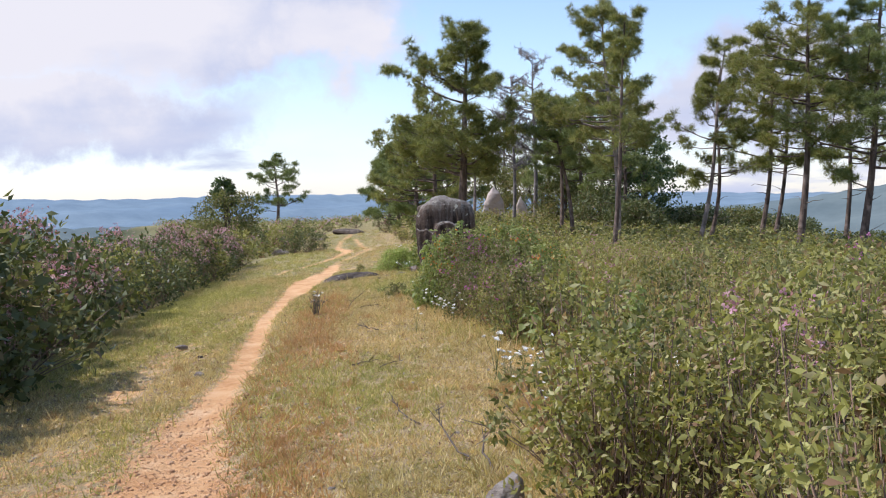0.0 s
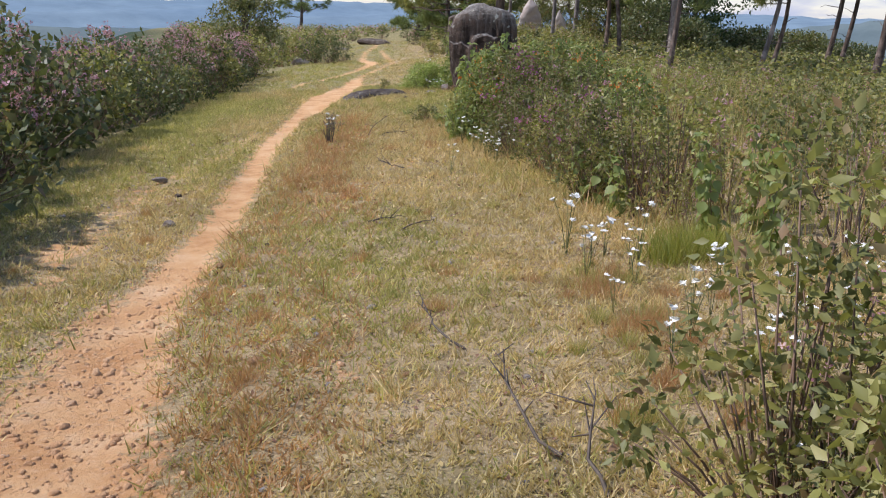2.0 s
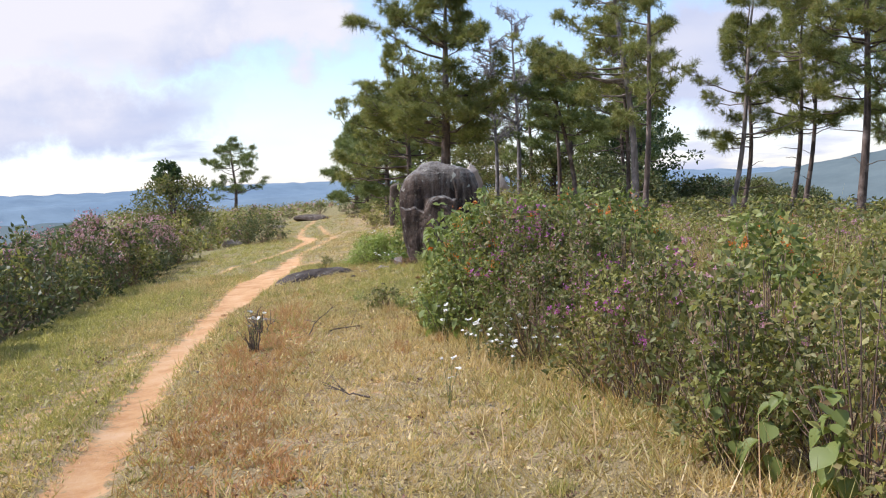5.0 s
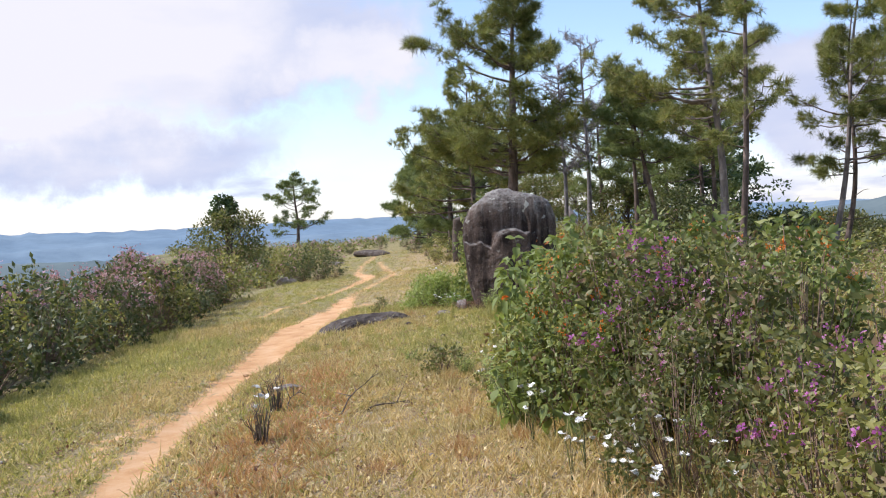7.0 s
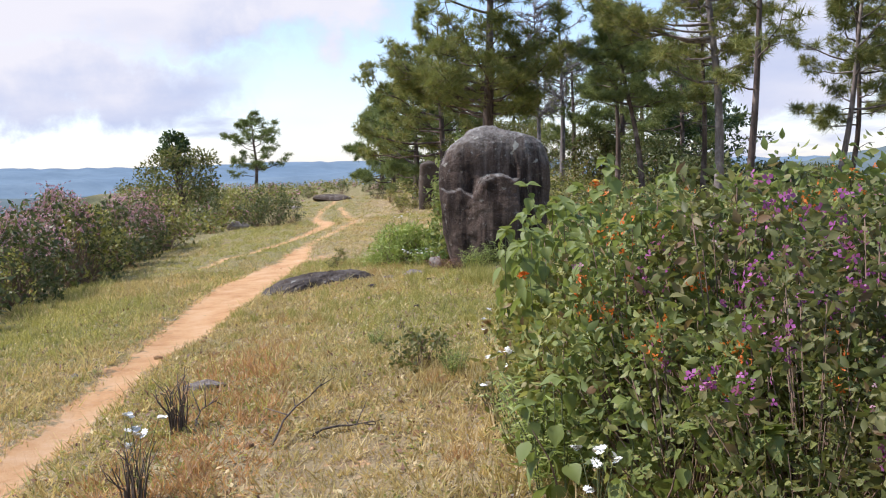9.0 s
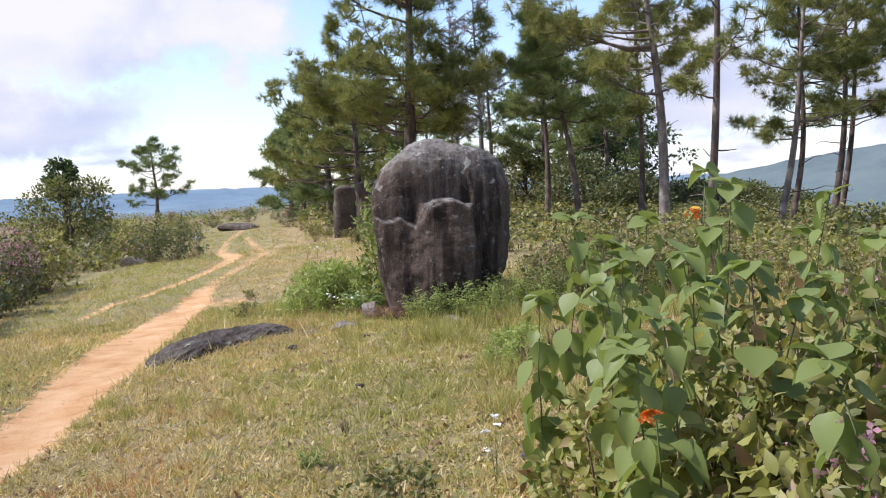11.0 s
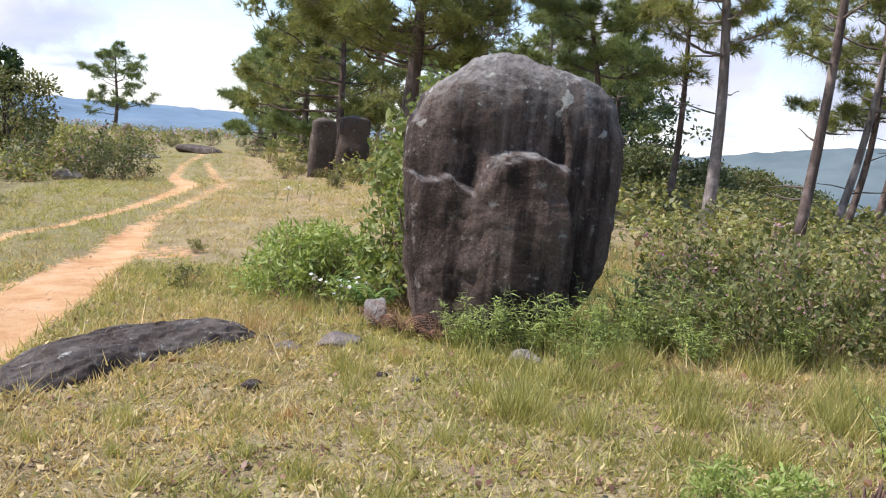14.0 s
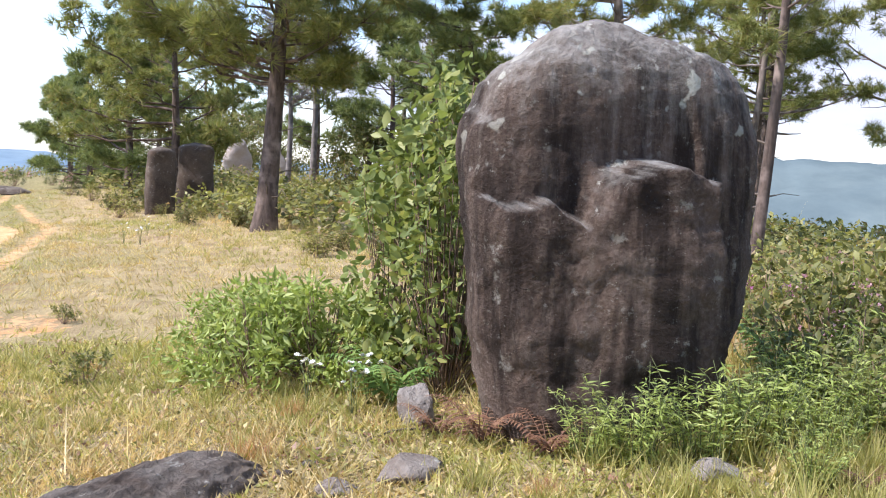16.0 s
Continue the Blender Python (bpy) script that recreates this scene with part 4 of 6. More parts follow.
pine((15.2, 44.0), 9.6, 2.6, 0.36, "tall dark-trunked pine with an open crown", 9, (0.9, 0), 0.30, 0.11, 40, twigs=16, low_limbs=7)
pine((16.6, 46.0), 9.9, 2.6, 0.34, "tall leaning pine with an open crown", 10, (1.1, 0), 0.28, 0.10, 40, twigs=16, low_limbs=6)
pine((13.6, 35.0), 10.8, 3.0, 0.32, "tall reddish-barked pine with a full crown", 11, (0.5, 0), 0.22, 0.13, 46, twigs=19, low_limbs=7)
pine((15.6, 34.2), 11.2, 3.1, 0.24, "tall shaded pine with a heavy dark crown", 14, (0.9, 0), 0.22, 0.14, 54, "needles_dark", twigs=19)
pine((18.0, 41.0), 10.2, 2.8, 0.32, "straight thin pine with an open crown", 15, (0.2, 0), 0.26, 0.10, 40, twigs=17)
pine((-1.8, 60.0), 7.0, 3.2, 0.06, "dense pine with boughs down to the ground", 16, (0, 0), 0.1, 0.16, 54, "needles_dark", twigs=15, tuft=0.36)
pine((-0.5, 53.0), 8.2, 3.0, 0.16, "full pine with low hanging boughs over the stones", 24, (0, 0), 0.1, 0.15, 50, twigs=14, tuft=0.32, side=(-0.4, -0.2))
pine((-3.4, 69.0), 6.0, 2.8, 0.04, "bushy pine with foliage down to the weeds", 26, (0, 0), 0.1, 0.14, 44, "needles_dark", twigs=13, tuft=0.38)
pine((-4.6, 78.0), 5.8, 3.2, 0.05, "low bushy pine at the end of the row", 17, (0, 0), 0.1, 0.15, 46, "needles_dark", twigs=15, tuft=0.36, shape="cone")
pine((0.4, 82.0), 8.2, 3.4, 0.10, "dense dark pine behind the standing stones", 18, (0, 0), 0.1, 0.18, 52, "needles_dark", twigs=15, tuft=0.34)
pine((9.0, 60.0), 8.5, 2.6, 0.22, "dark pine in the shade of the grove", 19, (0, 0), 0.1, 0.15, 40, "needles_dark", twigs=13, tuft=0.36)
pine((11.4, 66.0), 8.8, 2.8, 0.15, "dense pine at the back of the grove", 20, (0, 0), 0.1, 0.15, 40, "needles_dark", twigs=13, tuft=0.34)
pine((2.6, 76.0), 8.8, 2.2, 0.34, "slim pine with pale bark among the stones", 22, (0.1, 0), 0.06, 0.12, 30, bark="bark_pale", twigs=12)
pine((-21.2, 117.0), 8.6, 4.0, 0.20, "lone pine with layered boughs on the skyline", 23, (0, 0), 0.25, 0.20, 40, "needles_dark", twigs=7, tuft=0.44, group="lone pine", shape="dome")
pine((8.3, 72.0), 9.0, 3.0, 0.10, "dense dark pine behind the dead trees", 27, (0, 0), 0.1, 0.16, 40, "needles_dark", twigs=9, tuft=0.38)
pine((11.2, 57.0), 7.8, 2.4, 0.16, "shaded pine in the middle of the grove", 28, (0.2, 0), 0.15, 0.13, 34, "needles_dark", twigs=8, tuft=0.34)
pine((14.8, 67.0), 7.5, 2.8, 0.08, "low dense pine at the edge of the slope", 29, (0, 0), 0.1, 0.15, 42, "needles_dark", twigs=13, tuft=0.38)
pine((6.2, 92.0), 9.5, 3.4, 0.06, "dark pine far back in the grove", 30, (0, 0), 0.1, 0.18, 44, "needles_dark", twigs=13, tuft=0.42)
bare_tree((6.4, 64.0), 12.2, 3.0, "tall grey dead pine with bare branches", 31, 0.16)
bare_tree((4.7, 61.0), 10.0, 2.6, "grey dead tree with a spray of fine twigs", 32, 0.13, limbs=64, fine=10)
broadleaf((13.2, 60.0), 6.2, 2.7, 0.10, "dark round-crowned broadleaf tree beside the pines", 41)
broadleaf((-14.2, 60.5), 3.4, 2.5, 0.05, "low rounded green tree at the brow of the hill", 42, "herb_dark", clumps=120, per=64, leaf=0.19)
broadleaf((-14.7, 61.5), 4.5, 0.8, 0.50, "thin dark sapling above the shrubs", 43, clumps=30, per=50)
for i, (x, y, h, r) in enumerate(((17, 60, 1.5, 2.0), (21, 64, 1.3, 2.2), (25, 66, 1.2, 2.2), (12.5, 58, 1.5, 1.6), (27, 57, 1.2, 2.0), (8.2, 60, 3.0, 1.9), (9.8, 55, 2.6, 2.0), (5.0, 86, 4.2, 2.8), (11.0, 52, 1.9, 1.6), (8.2, 84, 4.2, 2.8))):
    broadleaf((x, y), h, r, 0.03, "low olive-green thicket behind the pines" if x > 0 else "low green tree below the brow", 50 + i, "herb_dark" if i % 2 else "hedge", 0.19, 110, 60, 0.06, "thicket", "thicket")


# ---- shrubs and herbs ----
def stems_and_leaves(rs, high, spread, stems, per, leaf, template=LEAF, droop=0.0, start=0.3, thick=0.005, bunch=0.0):
    """Stems that rise and lean out, and leaves along them: two piles and the stems' tips."""
    ps, pl, tips = Pile(), Pile(), []
    for _ in range(stems):
        a = rs.uniform(0, 6.28)
        r0 = spread * 0.35 * np.sqrt(rs.rand())
        out = np.array([np.cos(a), np.sin(a), 0])
        h = high * rs.uniform(0.62, 1.05)
        s = np.linspace(0, 1, 6)
        line = np.outer(np.full(6, r0) + spread * 0.65 * rs.uniform(0.1, 1) * s ** 1.6, out) + np.outer(s * h, [0, 0, 1]) + rs.normal(0, 0.025, (6, 3)) * s[:, None]
        line[0, 2] = -0.04
        ps.add(*tube(line[[0, 2, 4, 5]], thick * (1.2 - 0.8 * s[[0, 2, 4, 5]]), 3))
        tips.append(line[-1])
        u = start + (1 - start) * rs.rand(per) ** (1.0 - bunch)
        b = rs.uniform(0, 6.28, per)
        w = np.stack([np.cos(b), np.sin(b), rs.uniform(-0.35, 0.55, per) - droop], 1)
        pl.strew(template[0], template[1], at_height(line, u), turns(w, rs.normal(0, 0.5, per)), leaf * rs.uniform(0.55, 1.2, per) * (1.15 - 0.4 * u))
    return ps, pl, np.array(tips)


def shrub_kind(name, label, category, seed, high, spread, stems, per, leaf, material, template=LEAF, droop=0.0, start=0.3, flowers=None, count=0, fsize=0.03, stem_mat="stem", group="", thick=0.005, spike=False):
    """One plant with its stems, leaves and flowers, ready to be copied."""
    rs = np.random.RandomState(seed)
    ps, pl, tips = stems_and_leaves(rs, high, spread, stems, per, leaf, template, droop, start, thick)
    plant = tagged(new(name), label, category, group)
    child("stemwork", ps.mesh("stemwork", M[stem_mat]), plant, kind="stuff")
    child("foliage", pl.mesh("foliage", M[material]), plant, kind="stuff")
    if flowers:
        p = Pile()
        fv, ff = petals(6, 0.7, 0.3)
        for tip in tips[rs.permutation(len(tips))[:count]]:
            n = 16 if spike else 7
            off = rs.normal(0, 0.022, (n, 3)) * ([0.7, 0.7, 4.0] if spike else [1.2, 1.2, 0.5])
            p.strew(fv, ff, tip + off, turns(rs.normal(0, 0.4, (n, 3)) + [0, 0.3, 0.2], rs.uniform(0, 6.28, n)), fsize * rs.uniform(0.6, 1.2, n))
        child("blossom", p.mesh("blossom", M[flowers]), plant, kind="stuff")
    return plant


def put(plant, x, y, size=1.0, turn=0.0, sink=0.0):
    m = pose(x, y, foot(x, y) - sink, 0, 0, turn) @ Matrix.Diagonal((size, size, size, 1))
    return copy_thing(plant, m)


def retire(plants):
    """Take away the patterns from which copies were made."""
    for ob in plants:
        for o in (*ob.children_recursive, ob):
            bpy.data.objects.remove(o)


def dome_bush(name, label, category, seed, high, radius, clumps, per, leaf, material, flowers=None, count=0, group="", clump=(0.16, 0.30), fsize=0.034, template=LEAF2):
    """A rounded shrub: leafy shoots on arching stems, heaped unevenly, some tipped with seed heads."""
    rs = np.random.RandomState(seed)
    plant = tagged(new(name), label, category, group)
    ps, pl, pf = Pile(), Pile(), Pile()
    fv, ff = petals(3, 1.3, 0.3)
    for i in range(clumps):
        a = rs.uniform(0, 6.28)
        q = rs.uniform(0.0, 1.0)
        r = radius * (1 - q ** 2.6) ** 0.5 * rs.uniform(0.55, 1.12)
        c = np.array([r * np.cos(a), r * np.sin(a), high * (0.10 + 0.82 * q) * rs.uniform(0.85, 1.15)])
        ps.add(*tube([[0.15 * c[0], 0.15 * c[1], -0.05], c * [0.6, 0.6, 0.55], c], [0.055 * clump[0] + 0.002, 0.04 * clump[0] + 0.001, 0.003], 3))
        size = rs.uniform(*clump)
        d = unit(rs.normal(0, 1, (per, 3)) + [0, 0, 0.35])
        pts = c + d * size * rs.uniform(0.15, 1.0, (per, 1)) * [0.85, 0.85, 1.15]
        pl.strew(*template, pts, turns(d + rs.normal(0, 0.6, (per, 3)) - [0, 0, 0.2], rs.uniform(0, 6.28, per)), leaf * rs.uniform(0.5, 1.25, per))
        if flowers and q > 0.45 and len(pf.v) < count:
            n = 16
            top = c + [0, 0, size * 0.9]
            pf.strew(fv, ff, top + rs.normal(0, 0.35 * size, (n, 3)), turns(rs.normal(0, 1, (n, 3)), rs.uniform(0, 6.28, n)), fsize * rs.uniform(0.5, 1.2, n))
    child("stemwork", ps.mesh("stemwork", M["stem"]), plant, kind="stuff")
    child("foliage", pl.mesh("foliage", M[material]), plant, kind="stuff")
    if flowers:
        child("blossom", pf.mesh("blossom", M[flowers]), plant, kind="stuff")
    return plant


WEEDS = "weeds beside the path"
SHOOT = (0.09, 0.19)


def weed_kinds(template, fine=1.0, thick=1.0):
    kinds = [dome_bush("weed_clump", "leafy green weeds on thin brown stems", "weed", 100 + i, 1.0, 0.40, 24, int(24 * thick), 0.085 * fine, "herb", group=WEEDS, clump=SHOOT, template=template) for i in range(3)]
    kinds += [dome_bush("weed_clump", "tall thin leafy weeds on brown stems", "weed", 104, 1.1, 0.30, 20, int(22 * thick), 0.095 * fine, "herb", group=WEEDS, clump=SHOOT, template=template)]
    kinds += [dome_bush("weed_clump", "dark leafy weeds with twiggy brown stems", "weed", 110 + i, 1.0, 0.42, 24, int(24 * thick), 0.08 * fine, "herb_dark", group=WEEDS, clump=SHOOT, template=template) for i in range(2)]
    kinds += [dome_bush("weed_clump", "leafy weeds with magenta flower clusters", "weed", 120, 1.1, 0.38, 22, int(22 * thick), 0.08 * fine, "herb_dark", "pink", 3, WEEDS, SHOOT, 0.018, template)]
    kinds += [dome_bush("weed_clump", "weeds gone to reddish-brown seed heads", "weed", 121, 1.1, 0.40, 22, int(20 * thick), 0.08 * fine, "herb", "rose", 7, WEEDS, SHOOT, 0.022, template)]
    return kinds


herbs_near, herbs = weed_kinds(LEAF, 0.60, 1.45), weed_kinds(LEAF2)


def edge_x(y):
    """Where the weeds begin to the right of the walk."""
    return np.interp(y, [2, 4.6, 5.5, 5.9, 8.3, 8.8, 10.3, 12, 15.2, 16.4, 18, 19.2, 20.5, 24.3, 24.6, 27, 40], [0.75, 0.40, 0.45, 2.2, 2.3, 1.4, 0.60, 0.35, -0.2, -0.35, -0.2, 0.0, 2.6, 3.2, 1.0, 1.0, 1.5])


def sow_weeds():
    rs = np.random.RandomState(77)
    placed = []
    while len(placed) < 265:
        y = 2.2 + 27 * rs.rand() ** 1.05
        x = edge_x(y) + 0.25 + 6.5 * rs.rand() ** 1.25
        if y > 24 and x < 1.5:
            continue
        gap = 0.30 + 0.03 * max(0, x - edge_x(y))
        if any((x - a) ** 2 + (y - b) ** 2 < gap * gap for a, b in placed[-160:]):
            continue
        placed.append((x, y))
        near_edge = x - edge_x(y) < 0.6
        k = rs.choice(len(herbs), p=[0.16, 0.15, 0.12, 0.13, 0.11, 0.09, 0.09, 0.15])
        size = rs.uniform(0.62, 1.18) * (rs.uniform(0.55, 1.0) if near_edge else 1.0) * np.interp(y, [3, 18, 22, 30], [1.0, 0.95, 0.78, 0.72]) * np.interp(x - edge_x(y), [0.8, 2.2], [1.0, 0.74])
        put((herbs_near if x - edge_x(y) < (2.6 if y < 9 else 0.8) and y < 19.5 else herbs)[k], x, y, size, rs.uniform(0, 360))
    # the thick stand at the very start
    for _ in range(24):
        x, y = rs.uniform(0.62, 2.9), rs.uniform(3.7, 5.5)
        put(herbs_near[rs.choice(6)], x, y, rs.uniform(0.8, 1.05), rs.uniform(0, 360))


sow_weeds()
retire(herbs + herbs_near)


def far_weeds():
    """Beyond the near weeds the cover goes on under the pines."""
    rs = np.random.RandomState(78)
    for name, mat, n, leaf in (("undergrowth", "herb", 1250, 0.20), ("undergrowth", "herb_dark", 1500, 0.20)):
        ps, pl = Pile(), Pile()
        y = np.where(rs.rand(n) < 0.2, -8 + 24 * rs.rand(n), 14 + 60 * rs.rand(n) ** 1.2)
        x = np.interp(y, [-8, 14, 27, 40, 50, 75], [7.0, 5.5, 2.6, 1.2, -1.0, -4.0]) + 20 * rs.rand(n) ** 1.1
        ok = ~((x < edge_x(y) + 5) & (y < 26)) & ~((np.abs(x) < 1.3) & (np.abs(y - 26) < 1))
        for cx, cy in zip(x[ok], y[ok]):
            close = cy < 36 and cx < 9
            m, h = 50 if close else 26, rs.uniform(0.4, 0.9) * (1.0 if cy > 30 else 0.85)
            c = np.array([cx, cy, foot(cx, cy)])
            pts = c + rs.normal(0, 0.28, (m, 3)) * [1, 1, 0] + np.outer(h * rs.rand(m) ** 0.6, [0, 0, 1])
            pl.strew(*LEAF2, pts, turns(rs.normal(0, 1, (m, 3)) * [1, 1, 0.6], rs.normal(0, 0.6, m)), leaf * (0.55 if close else 1.0) * rs.uniform(0.6, 1.3, m))
        tagged(new(name, pl.mesh(name, M[mat])), "mixed green undergrowth beneath the pines", "undergrowth", kind="stuff")


far_weeds()

# the hedge of tall shrubs on the valley side
HEDGE = "tall shrubs along the brow"
hedge = [dome_bush("shrub", "tall dense dark green shrub on the valley side", "shrub", 200 + i, 1.8, 0.95, 42, 23, 0.145, "hedge", group=HEDGE) for i in range(3)]
hedge += [dome_bush("shrub", "tall shrub topped with dusty pink seed heads", "shrub", 210 + i, 1.85, 0.95, 42, 23, 0.145, "hedge", "rose", 30, HEDGE, fsize=0.046) for i in range(2)]
hedge += [dome_bush("shrub", "tall leafy olive-green shrub on the valley side", "shrub", 220, 1.75, 0.95, 42, 23, 0.15, "herb", group=HEDGE)]


def plant_hedge():
    rs = np.random.RandomState(79)
    front = lambda y: np.interp(y, [4, 9, 11, 13, 15.2, 19, 24, 28, 36, 41], [-4.3, -4.5, -4.9, -5.2, -5.6, -6.2, -6.6, -6.9, -7.8, -8.8])
    y = 5.5
    while y < 41:
        for row, (off, grow) in enumerate(((0.75, 0.80), (1.8, 1.0), (3.1, 1.1))):
            x = front(y) - off + rs.normal(0, 0.15)
            tall = np.interp(y, [6, 10, 14, 20, 38], [1.48, 1.42, 1.22, 1.05, 0.92])
            put(hedge[rs.choice(6, p=[0.12, 0.12, 0.12, 0.20, 0.18, 0.26])], x, y + rs.normal(0, 0.3), grow * tall * rs.uniform(0.62, 1.22) * (1.0 if row == 0 else np.interp(y, [13, 20, 36], [1.0, 0.82, 0.8])), rs.uniform(0, 360))
        y += rs.uniform(0.85, 1.2)
    for x, y, s in ((-7.0, 47.3, 0.85), (-7.9, 48.0, 0.95), (-6.6, 48.6, 0.7), (-8.8, 49.3, 1.0), (-10, 49, 0.9), (-11.2, 47, 1.0), (-12, 51, 1.0), (-10.5, 53, 0.9), (-9.3, 55, 0.85), (-12.4, 45.5, 1.0), (-13.5, 55, 1.0), (-11.5, 58, 0.9), (-9.8, 61, 0.8), (-12, 64, 0.9), (-10, 67, 0.8), (-8.9, 71, 0.8), (-7.0, 73, 0.9), (-5.2, 72, 0.7), (-11.6, 73, 1.0), (-14, 69, 1.0), (-15.5, 66, 1.0), (-17.5, 72, 1.1), (-4.0, 63, 0.8), (-3.1, 58.5, 0.7), (-2.4, 53, 0.6), (-2.2, 49, 0.5)):
        put(hedge[rs.choice(6, p=[0.24, 0.24, 0.14, 0.06, 0.06, 0.26])], x, y, s * (0.85 if y < 50 else 0.55), rs.uniform(0, 360))


plant_hedge()
retire(hedge)


def heath():
    """Low shrubby heath along the brow beyond the hedge."""
    rs = np.random.RandomState(83)
    for mat, n in (("herb_dark", 650), ("herb", 450), ("rose", 130)):
        p = Pile()
        y = 42 + 75 * rs.rand(n) ** 1.2
        hi = np.interp(y, [42, 46, 52, 62, 75, 120], [-9.6, -8.8, -8.2, -9.2, -7.5, -3])
        x = hi - np.interp(y, [42, 70, 117], [5, 12, 34]) * rs.rand(n)
        for cx, cy in zip(x, y):
            m, h = 22, rs.uniform(0.25, 0.95)
            pts = np.array([cx, cy, foot(cx, cy)]) + rs.normal(0, 0.30, (m, 3)) * [1, 1, 0] + np.outer(h * rs.rand(m) ** 0.7, [0, 0, 1])
            p.strew(*LEAF2, pts, turns(rs.normal(0, 1, (m, 3)) * [1, 1, 0.7], rs.normal(0, 0.7, m)), 0.20 * rs.uniform(0.5, 1.3, m))
        tagged(new("heath", p.mesh("heath", M[mat])), "low brownish-green heath along the brow", "heath", kind="stuff")


heath()


def tall_grass():
    """Dry and green stalks that stand among the weeds."""
    rs = np.random.RandomState(84)
    for mat, n, label in (("grass_dry", 6000, "tall dry stalks among the weeds"), ("grass_green", 16000, "rank green grass among the weeds"), ("grass_red", 6000, "reddish dead stems among the weeds")):
        p = Pile()
        y = 2.5 + 29 * rs.rand(n)
        x = edge_x(y) + 0.15 + 7 * rs.rand(n) ** 1.1
        ok = ~((y > 24) & (x < 1.4))
        x, y = x[ok], y[ok]
        n = len(x)
        tall = rs.gamma(6, 0.08, n) * np.interp(x - edge_x(y), [0, 0.8], [0.35, 1.0]) * np.interp(y, [18, 21], [1, 0.55])
        w = np.stack([rs.normal(0, 0.28, n), rs.normal(0, 0.28, n), np.ones(n)], 1)
        p.strew(*BLADE, np.stack([x, y, land(x, y) - 0.02], 1), turns(w, rs.uniform(0, 6.28, n)), np.stack([np.interp(y, [3, 30], [0.007, 0.014]), tall, np.ones(n)], 1))
        tagged(new("tall_grass", p.mesh("tall_grass", M[mat])), label, "grass", kind="stuff")


tall_grass()


# ---- the flowering bushes close to the walk ----
def flower_head(p_pet, p_heart, at, size, rs):
    """A domed head of small florets: orange round the rim, yellow in the middle."""
    fv, ff = petals(4, 0.9, 0.1)
    way = unit(rs.normal(0, 0.5, 3) + [-0.3, -0.5, 0.7])
    for n, pile, wide in ((17, p_pet, 1.0), (7, p_heart, 0.35)):
        out = unit(way * (0.75 if wide == 1.0 else 1.6) + rs.normal(0, 0.6 * wide, (n, 3)))
        R = turns(np.cross(out, [[1.0, 0.2, 0.1]]), np.zeros(n))
        pile.strew(fv, ff, at + out * size * (0.8 if wide == 1.0 else 0.9), R, size * rs.uniform(0.38, 0.52, n))


def sunflower(at, high, seed, label, leaves=26, leaf=0.17, blooms=1, lean=(0, 0), lower=0.2):
    """A tall coarse herb with large soft leaves, each leaf a part, and orange blooms."""
    rs = np.random.RandomState(seed)
    plant = tagged(new("sunflower_plant"), label, "sunflower plant", "large-leaved plants by the walk")
    plant.matrix_basis = pose(*at, foot(*at))
    lv, lf = big_leaf()
    shapes = [mesh_of("leaf", lv * [w, 1, q], lf, M["sunleaf"], True) for w, q in ((1.0, 1.0), (0.85, 1.6), (1.1, 0.5))]
    n_stem = max(2, leaves // 20)
    for k in range(n_stem):
        a = rs.uniform(0, 6.28)
        s = np.linspace(0, 1, 7)
        h = high * rs.uniform(0.8, 1.03)
        line = np.outer(0.05 + 0.20 * rs.rand() * s ** 1.5, [np.cos(a), np.sin(a), 0]) + np.outer(s, [lean[0], lean[1], h]) + rs.normal(0, 0.015, (7, 3)) * s[:, None]
        child("stem", mesh_of("stem", *tube(line, 0.0045 * (1.15 - 0.7 * s), 5), M["stem" if k % 2 else "stem_green"], True), plant)
        m = leaves // n_stem
        for i in range(m):
            u = lower + (1 - lower) * (i + 0.6) / m
            b = i * 2.4 + rs.uniform(-0.4, 0.4)
            w = np.array([[np.cos(b), np.sin(b), rs.uniform(-2.0, -0.1)]])
            R = turns(w, rs.normal(0, 0.25, 1))[0]
            size = leaf * rs.uniform(0.6, 1.15) * (1.1 - 0.5 * u ** 3)
            o = at_height(line, u) + w[0] * 0.03
            mat = Matrix([[*(R[r] * size), o[r]] for r in range(3)] + [[0, 0, 0, 1]])
            child("leaf", shapes[rs.randint(3)], plant, m=mat)
        for b in np.arange(5) * 1.26 + rs.rand():
            w = np.array([[np.cos(b), np.sin(b), rs.uniform(-0.7, 0.7)]])
            R = turns(w, rs.normal(0, 0.25, 1))[0]
            size = leaf * rs.uniform(0.45, 0.8)
            o = line[-1]
            child("leaf", shapes[rs.randint(3)], plant, m=Matrix([[*(R[r] * size), o[r]] for r in range(3)] + [[0, 0, 0, 1]]))
        if k < blooms:
            pet, heart = Pile(), Pile()
            o = at_height(line, rs.uniform(0.55, 0.9)) + [rs.normal(0, 0.08), -0.10, 0.0]
            flower_head(pet, heart, o, 0.034, rs)
            bloom = child("bloom", pet.mesh("bloom", M["orange"]), plant, "orange petals")
            child("heart", heart.mesh("heart", M["yellow"]), bloom, "yellow flower heart")


